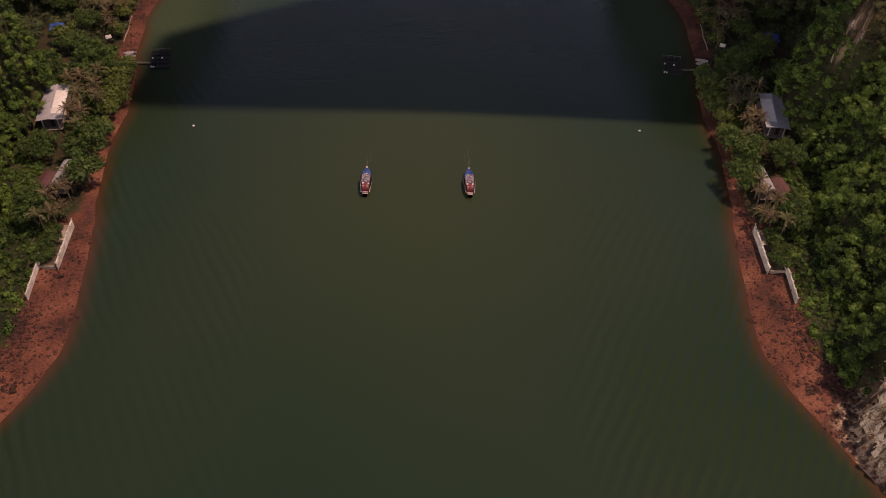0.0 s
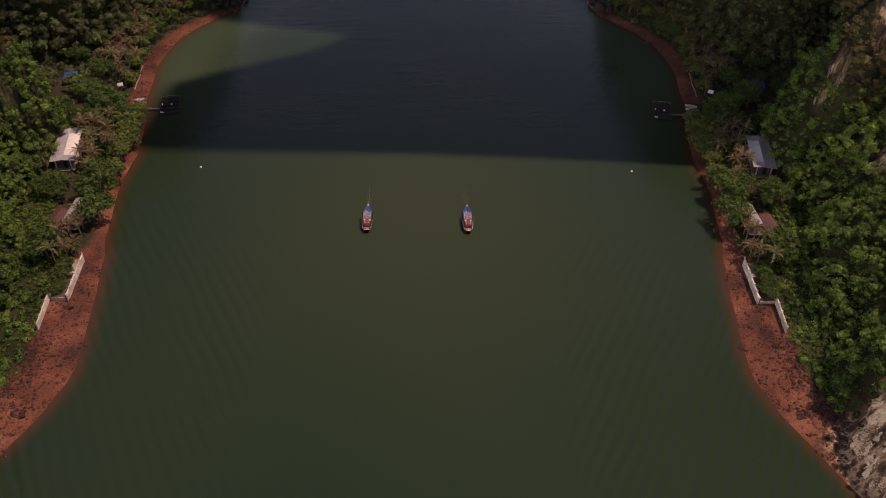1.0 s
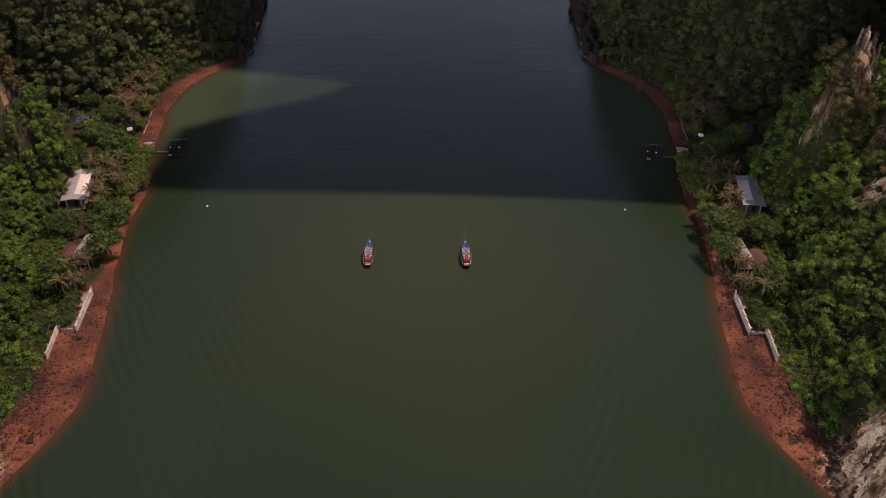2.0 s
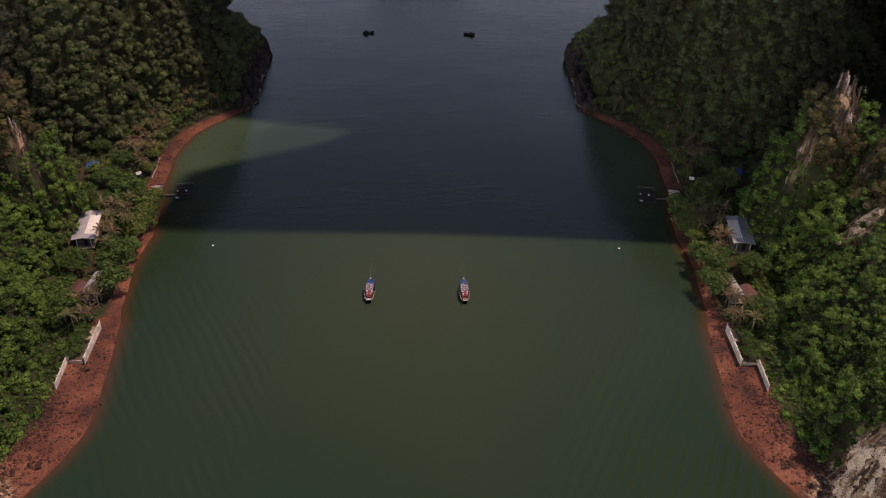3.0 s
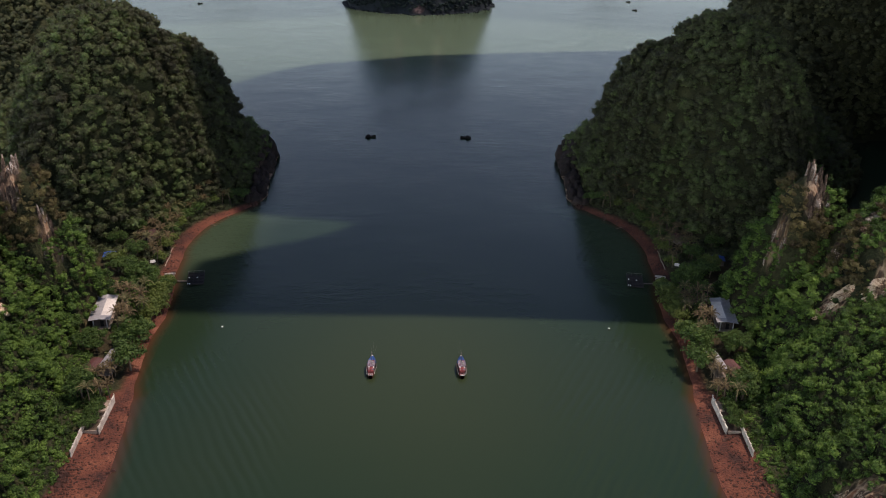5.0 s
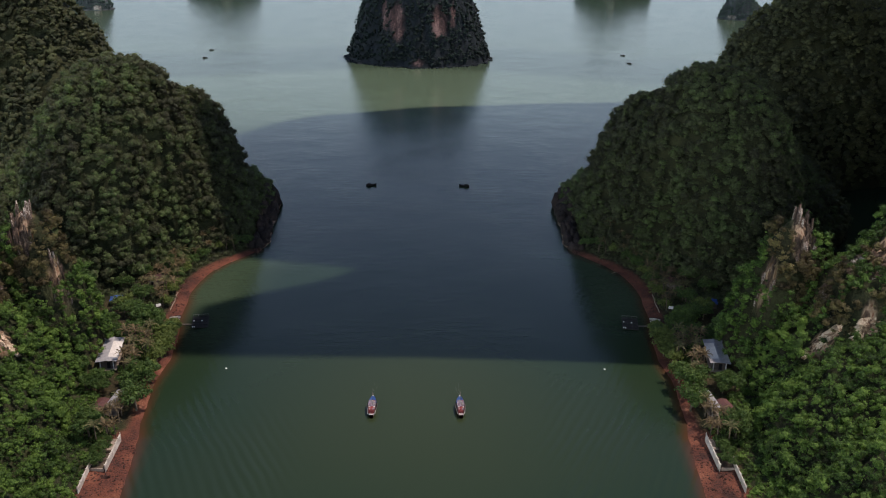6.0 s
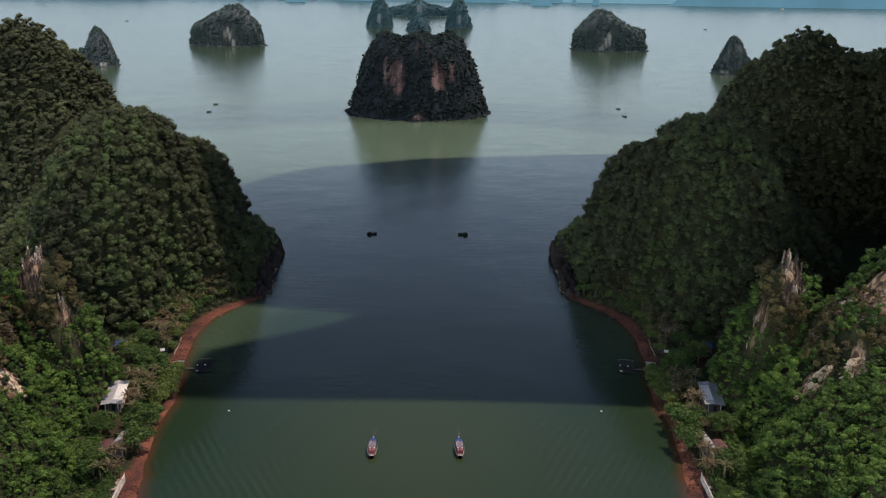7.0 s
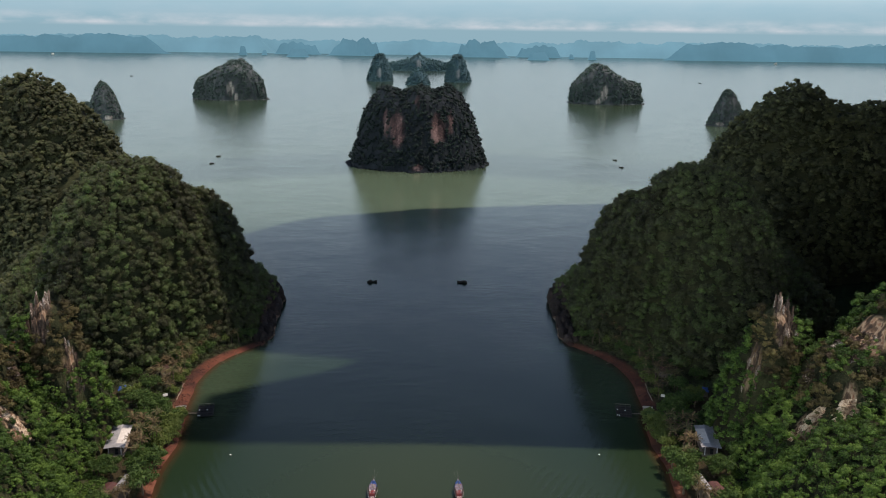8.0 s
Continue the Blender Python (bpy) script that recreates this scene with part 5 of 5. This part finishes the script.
def terrace(side):
    t = empty("terrace", pose(side * 81.4, -47.2, 0.2), "raised garden terrace behind the sea wall", "terrace", "terraces")
    part("fill", box(3.6, 13.4, 1.35, Matrix.Translation((side * 0.4, 0, 0)), 0.05), SOIL, t, "dark garden soil")
    part("paving", box(1.7, 5.0, 0.08, Matrix.Translation((-side * 0.5, 4.0, 1.352)), 0.02), CONCRETE, t, "pale paved strip")
    part("end_wall", box(4.6, 0.3, 1.6, Matrix.Translation((side * 0.6, -6.9, 0)), 0.03), CONCRETE, t)


def beach_kerb(side):
    """A low edge of pale stones between the north beach and the palms."""
    k = empty("beach_kerb", pose(side * 88, 64, 0), "low pale stone kerb along the red beach", "kerb", "beach kerbs")
    y = 41.0
    while y < 56:
        xa, xb = (float(shore(np.array([v]))[0]) + 4.6 for v in (y, y + 1.9))
        z = ground_at((xa + xb) / 2, y + 0.95)
        turn = math.degrees(math.atan2(1.9, side * (xb - xa)))
        m = Matrix.Translation((side * ((xa + xb) / 2 - 88), y + 0.95 - 64, z - 0.15)) @ pose(0, 0, 0, 0, 0, turn)
        part("kerb_stone", box(1.85, 0.22, 0.5, m, 0.04), CONCRETE, k)
        y += 1.95
    return k


def raft(side):
    x, y = 75.8, 32.2
    h = empty("floating_raft", pose(side * x, y, 0.0, 0, 0, -side * 10), "dark timber fish-farm raft with open net pens", "raft", "fish-farm rafts")
    for k in range(5):
        part("beam", box(5.6, 0.22, 0.2, Matrix.Translation((0, -4.4 + 2.2 * k, 0.32)), 0.02), TIMBER_DARK, h)
    for k in range(4):
        part("beam", box(0.22, 9.4, 0.2, Matrix.Translation((-2.7 + 1.8 * k, 0, 0.52)), 0.02), TIMBER_DARK, h)
    for sx in (-1, 1):
        for k in range(4):
            part("float", tube((sx * 2.3, -3.6 + 2.4 * k, 0.1), (sx * 2.3, -2.6 + 2.4 * k, 0.1), 0.3, sides=10), TIMBER_DARK, h)
    for k in range(5):
        part("board", box(5.2, 0.34, 0.05, Matrix.Translation((0, -4.4 + 2.2 * k, 0.73)), 0.01), TIMBER_DARK, h)
    for sx, sy in ((-2.2, 0.3), (0.5, 0.0), (-2.4, -4.3), (-1.8, -4.5)):
        part("foam_float", box(0.5, 0.36, 0.3, Matrix.Translation((sx, sy, 0.76)) @ pose(0, 0, 0, 0, 0, 40 * sx), 0.06), FOAM, h, "white foam float")
    for sy in (-2.2, 2.2):
        part("net", box(5.0, 4.0, 0.04, Matrix.Translation((0, sy, 0.28)), 0.01), TIMBER_DARK, h, "dark net stretched in the pen")
    part("rail", tube((-2.7, 4.5, 1.3), (2.6, 4.5, 1.3), 0.05, sides=6), ROPE, h, "pale rail")
    for k in range(4):
        part("rail_post", tube((-2.7 + 1.77 * k, 4.5, 0.5), (-2.7 + 1.77 * k, 4.5, 1.3), 0.05, sides=6), ROPE, h)
    j = empty("jetty", pose(side * 79.4, 30.0, 0), "narrow plank jetty to the raft", "jetty", "jetties")
    for k in range(6):
        part("plank", box(0.72, 0.8, 0.06, Matrix.Translation((side * (2.9 - 0.78 * k), 0.05 * (k % 2), 0.62))), TIMBER, j)
    for k in range(2):
        for sy in (-1, 1):
            part("pile", tube((side * (2.6 - 1.9 * k), sy * 0.35, -1.0), (side * (2.6 - 1.9 * k), sy * 0.35, 0.62), 0.07, sides=6), TIMBER_DARK, j)


def rowing_boat(side, x, y, turn):
    b = empty("rowing_boat", pose(side * x, y, ground_at(x, y) + 0.1, 0, 0, turn), "small white boat drawn up on the beach", "boat", "white boats on the beach")
    bm = bmesh.new()
    rings = []
    for k in range(9):
        u = -1 + 2 * k / 8
        w = 0.62 * (1 - abs(u) ** 2.6) + 0.03
        keel = 0.22 * u ** 4
        rings.append([bm.verts.new(p) for p in ((u * 1.9, -w, 0.62 + 0.12 * u * u), (u * 1.9, -w * 0.7, 0.15 + keel), (u * 1.9, 0, keel), (u * 1.9, w * 0.7, 0.15 + keel), (u * 1.9, w, 0.62 + 0.12 * u * u))])
    for a, c in zip(rings[:-1], rings[1:]):
        for i in range(4):
            bm.faces.new((a[i], c[i], c[i + 1], a[i + 1]))
    bmesh.ops.solidify(bm, geom=bm.faces[:], thickness=0.05)
    part("hull", bm, WHITE, b)
    for k in (-0.8, 0.0, 0.8):
        part("thwart", box(0.22, 0.95, 0.04, Matrix.Translation((k, 0, 0.42))), WHITE, b)


def log(side, x, y, turn, n):
    b = empty("driftwood", pose(side * x, y, ground_at(x, y) + 0.12, 0, 0, turn), "dark driftwood log on the sand", "log", "driftwood")
    bm = tube((-n / 2, 0, 0), (0, 0.12, 0.08), 0.16, 0.14, 7)
    tube((0, 0.12, 0.08), (n / 2, -0.05, 0), 0.14, 0.07, 7, bm)
    tube((0.2, 0.1, 0.1), (0.9, 0.5, 0.4), 0.06, 0.02, 6, bm)
    part("trunk", bm, BARK, b)


def sign(side):
    b = empty("notice_board", pose(side * 92.0, 39.0, 2.2, 0, 0, -side * 25), "small white board on two posts by the beach", "sign", "white boards")
    part("board", box(1.7, 0.06, 1.0, Matrix.Translation((0, 0, 0.9)) @ pose(0, 0, 0, -25)), WHITE, b)
    for sx in (-0.6, 0.6):
        part("post", box(0.09, 0.09, 1.5, Matrix.Translation((sx, 0.08, -0.1))), TIMBER, b)


def buoy(side):
    b = empty("mooring_buoy", pose(side * 60.2, 0.2, 0) @ Matrix.Scale(0.75, 4), "white foam mooring buoy on the water", "buoy", "mooring buoys")
    bm = bmesh.new()
    bmesh.ops.create_uvsphere(bm, u_segments=14, v_segments=8, radius=0.46)
    for v in bm.verts:
        v.co.z = v.co.z * 0.75 + 0.15
    part("float", bm, FOAM, b, shade=True)
    part("collar", tube((0, 0, 0.02), (0, 0, 0.2), 0.52, sides=14), TIMBER_DARK, b, "dark tyre collar")
    part("ring", tube((0, 0, 0.5), (0, 0, 0.95), 0.06, sides=6), TIMBER_DARK, b)


for side in (-1, 1):
    long_house(side)
    arched_shed(side)
    red_shed(side)
    blue_hut(side)
    beach_kerb(side)
    red_house(side)
    terrace(side)
    sea_wall(side, 80.0, -40.0, 79.3, -54.2, 0.5, 2.7, "white-topped sea wall above the red beach", 0.34)
    sea_wall(side, 83.6, -51.5, 82.6, -63.8, 1.0, 3.0, "white-topped sea wall at the foot of the hill")
    raft(side)
    rowing_boat(side, 85.4, 35.0, -side * 16)
    rowing_boat(side, 85.1, 33.0, -side * 14)
    log(side, 80.8, 79.6, side * 30, 3.6)
    log(side, 76.4, 88.0, side * 60, 2.8)
    sign(side)
    buoy(side)

# ---------------- boats ----------------


def hull_mesh(length, beam, depth, sheer, transom=0.75):
    """A carvel hull along y, bow at +y, open on top."""
    bm = bmesh.new()
    rings = []
    n = 15
    for k in range(n):
        u = k / (n - 1)
        y = -length / 2 + length * u
        w = beam / 2 * (transom + (1 - transom) * math.sin(min(1, u / 0.45) * math.pi / 2)) if u < 0.5 else beam / 2 * max(0.02, 1 - ((u - 0.5) / 0.5) ** 2.2)
        top = depth + sheer * (2 * u - 0.9) ** 2 * (1.0 if u > 0.45 else 0.45)
        low = -0.35 + 0.9 * max(0, u - 0.8) * 5 * 0.35
        rings.append([bm.verts.new(p) for p in ((-w, y, top), (-w * 0.93, y, top * 0.5), (-w * 0.55, y, low), (w * 0.55, y, low), (w * 0.93, y, top * 0.5), (w, y, top))])
    for a, c in zip(rings[:-1], rings[1:]):
        for i in range(5):
            bm.faces.new((a[i], c[i], c[i + 1], a[i + 1]))
    bm.faces.new(rings[0])
    bmesh.ops.solidify(bm, geom=bm.faces[:], thickness=0.08)
    return bm


def fishing_boat(m, label, group, flip):
    b = empty("fishing_boat", m, label, "boat", group)
    part("hull", hull_mesh(11.4, 3.1, 0.85, 0.9, 0.42), PAINT_RED, b, "red-brown painted hull")
    bm = bmesh.new()
    pts = [(-0.7, -5.5), (0.7, -5.5), (1.2, -4.2), (1.5, -1.5), (1.5, 1.5), (1.0, 4.0), (0.25, 5.2), (-0.25, 5.2), (-1.0, 4.0), (-1.5, 1.5), (-1.5, -1.5), (-1.2, -4.2)]
    top = [bm.verts.new((x, y, 0.86)) for x, y in pts]
    bm.faces.new(top)
    bmesh.ops.solidify(bm, geom=bm.faces[:], thickness=0.06)
    part("deck", bm, DECK, b, "grey planked deck")
    # blue foredeck
    bm = bmesh.new()
    fp = [(-1.42, 1.7, 1.15), (1.42, 1.7, 1.15), (1.0, 3.9, 1.35), (0.3, 5.3, 1.75), (-0.3, 5.3, 1.75), (-1.0, 3.9, 1.35)]
    bm.faces.new([bm.verts.new(p) for p in fp])
    bmesh.ops.solidify(bm, geom=bm.faces[:], thickness=0.08)
    part("foredeck", bm, PAINT_BLUE, b, "bright blue foredeck")
    part("bow_cap", box(0.5, 0.45, 0.12, Matrix.Translation((0, 5.1, 1.74)), 0.05), WHITE, b, "pale bow cap")
    for k in range(3):
        part("hatch", box(0.5, 0.55, 0.12, Matrix.Translation((-0.62 + 0.62 * k, 2.6, 1.28)), 0.03), PAINT_BLUE if k != 1 else WHITE, b)
    # wheelhouse aft
    house = part("wheelhouse", box(1.7, 2.0, 1.25, Matrix.Translation((0, -3.3, 0.9)), 0.06), PAINT_RED, b, "dark red wheelhouse")
    part("roof", box(1.95, 2.3, 0.10, Matrix.Translation((0, -3.3, 2.17)), 0.04), PAINT_RED, house)
    for k in range(3):
        part("window", box(0.45, 0.05, 0.5, Matrix.Translation((-0.55 + 0.55 * k, -2.28, 1.5))), GLASS_DARK, house, "dark glass window")
    for sx in (-1, 1):
        part("window", box(0.05, 1.1, 0.5, Matrix.Translation((sx * 0.86, -3.3, 1.5))), GLASS_DARK, house, "dark glass window")
    for k, (x, y, sz) in enumerate(((-0.7, -2.6, 0.5), (0.6, -3.9, 0.55), (0.0, -3.1, 0.45), (0.75, -2.7, 0.4), (-0.6, -3.8, 0.45), (-0.1, -4.2, 0.4))):
        part("roof_box", box(sz, sz * 0.8, 0.3, Matrix.Translation((x, y, 2.27)) @ pose(0, 0, 0, 0, 0, 25 * k), 0.03), (WHITE, GOODS, PAINT_RED, WHITE, DECK, PAINT_RED)[k], b)
    part("stern_deck", box(1.5, 0.9, 0.06, Matrix.Translation((0, -5.05, 1.22)), 0.02), PAINT_RED, b)
    part("stern_coaming", box(1.45, 0.14, 0.2, Matrix.Translation((0, -5.66, 1.28)), 0.03), WHITE, b, "whitish worn stern rim")
    # canopy frame and goods amidships
    part("awning", box(2.3, 3.4, 0.07, Matrix.Translation((0, -0.3, 2.35)), 0.02), AWNING, b, "patched grey-pink awning")
    for sx in (-1, 1):
        for sy in (-2.0, 0.8):
            part("awning_post", tube((sx * 1.2, sy, 0.85), (sx * 1.2, sy, 2.56), 0.05, sides=6), TIMBER, b)
    r = np.random.default_rng(3)
    for k in range(26):
        s = 0.2 + 0.35 * r.random()
        part("crate", box(s, s * 1.2, s * 0.7, Matrix.Translation((-1.0 + 2.0 * r.random(), -1.8 + 3.2 * r.random(), 2.42 if k % 2 else 0.9)) @ pose(0, 0, 0, 0, 0, 90 * r.random()), 0.03), (GOODS, DECK, GOODS, PAINT_RED)[k % 4], b)
    for sx in (-1, 1):
        part("gunwale", tube((sx * 1.12, -5.0, 1.32), (sx * 1.60, -0.6, 1.18), 0.09, sides=6), WHITE, b, "worn white gunwale")
        part("outrigger_pole", tube((sx * 1.35, -4.2, 1.5), (sx * 1.75, 0.9, 1.4), 0.05, sides=6), TIMBER, b)
    part("mast", tube((0, 1.3, 0.9), (0, 1.3, 5.6), 0.09, 0.05, 8), TIMBER, b)
    part("boom", tube((0, 1.3, 2.2), (0, -1.9, 4.4), 0.06, 0.04, 6), TIMBER, b)
    part("stern_rail", tube((-0.7, -5.5, 1.8), (0.7, -5.5, 1.8), 0.05, sides=6), WHITE, b)
    for sx in (-0.68, 0, 0.68):
        part("rail_post", tube((sx, -5.5, 0.9), (sx, -5.5, 1.8), 0.045, sides=6), WHITE, b)
    for spread, long in ((-0.16, 7), (0.02, 9), (0.13, 6)):
        bm, last = bmesh.new(), Vector((0.6 * spread, 5.5, 1.7))
        for k in range(1, long):
            p = Vector((flip * (spread * k + 0.05 * math.sin(k * 0.9)), 5.5 + 1.35 * k, max(0.05, 1.7 - 0.45 * k)))
            tube(last, p, 0.013, 0.013, 5, bm)
            last = p
        part("anchor_rope", bm, ROPE, b, "pale anchor rope trailing from the bow")
    return b


for side in (-1, 1):
    fishing_boat(pose(side * 12.9, -23.0, 0) @ Matrix.Scale(0.9, 4), "small fishing boat, red hull and wheelhouse, blue foredeck", "fishing boats in the channel", side)


def dark_boat(m, group):
    b = empty("work_boat", m, "small dark wooden boat with a low cabin", "boat", group)
    part("hull", hull_mesh(8.0, 2.4, 0.9, 0.8), TIMBER_DARK, b)
    part("deck", box(1.9, 5.2, 0.06, Matrix.Translation((0, -0.6, 0.62))), TIMBER_DARK, b)
    part("cabin", box(1.7, 2.4, 1.3, Matrix.Translation((0, -1.6, 0.66)), 0.06), TIMBER_DARK, b)
    part("cabin_roof", box(2.0, 2.8, 0.1, Matrix.Translation((0, -1.6, 1.97)), 0.03), TIMBER_DARK, b)
    part("mast", tube((0, 1.2, 0.6), (0, 1.2, 3.2), 0.07, 0.05, 6), TIMBER_DARK, b)


for side in (-1, 1):
    dark_boat(pose(side * 24.7, 195.5, 0, 0, 0, side * 80) @ Matrix.Scale(0.68, 4), "dark boats in the narrows")
    dark_boat(pose(side * 209, 609, 0, 0, 0, side * 60) @ Matrix.Scale(0.6, 4), "dark boats off the headland")
    dark_boat(pose(side * 214, 660, 0, 0, 0, side * 70) @ Matrix.Scale(0.6, 4), "dark boats off the headland")


def white_boat(m):
    """A cruise boat far off by the coast."""
    b = empty("cruise_boat", m, "small white cruise boat far off by the coast", "boat", "white boats by the far coast")
    part("hull", hull_mesh(16.0, 4.6, 1.8, 0.8), WHITE, b)
    part("lower_deck", box(3.8, 10.5, 2.4, Matrix.Translation((0, -1.2, 1.7)), 0.15), WHITE, b)
    part("upper_deck", box(3.2, 7.5, 2.1, Matrix.Translation((0, -1.8, 4.1)), 0.15), WHITE, b)
    part("roof", box(3.9, 8.6, 0.2, Matrix.Translation((0, -1.8, 6.2)), 0.05), WHITE, b)
    for sx in (-1, 1):
        part("window_band", box(0.08, 8.6, 0.8, Matrix.Translation((sx * 1.91, -1.2, 2.6))), GLASS_DARK, b, "dark glass window band")


for side in (-1, 1):
    white_boat(pose(side * 1710, 3860, 0, 0, 0, 70))
    white_boat(pose(side * 2380, 3780, 0, 0, 0, 95))
    white_boat(pose(side * 2455, 3740, 0, 0, 0, 60))
    dark_boat(pose(side * 790, 2150, 0, 0, 0, side * 75), "dark boats on the open bay")
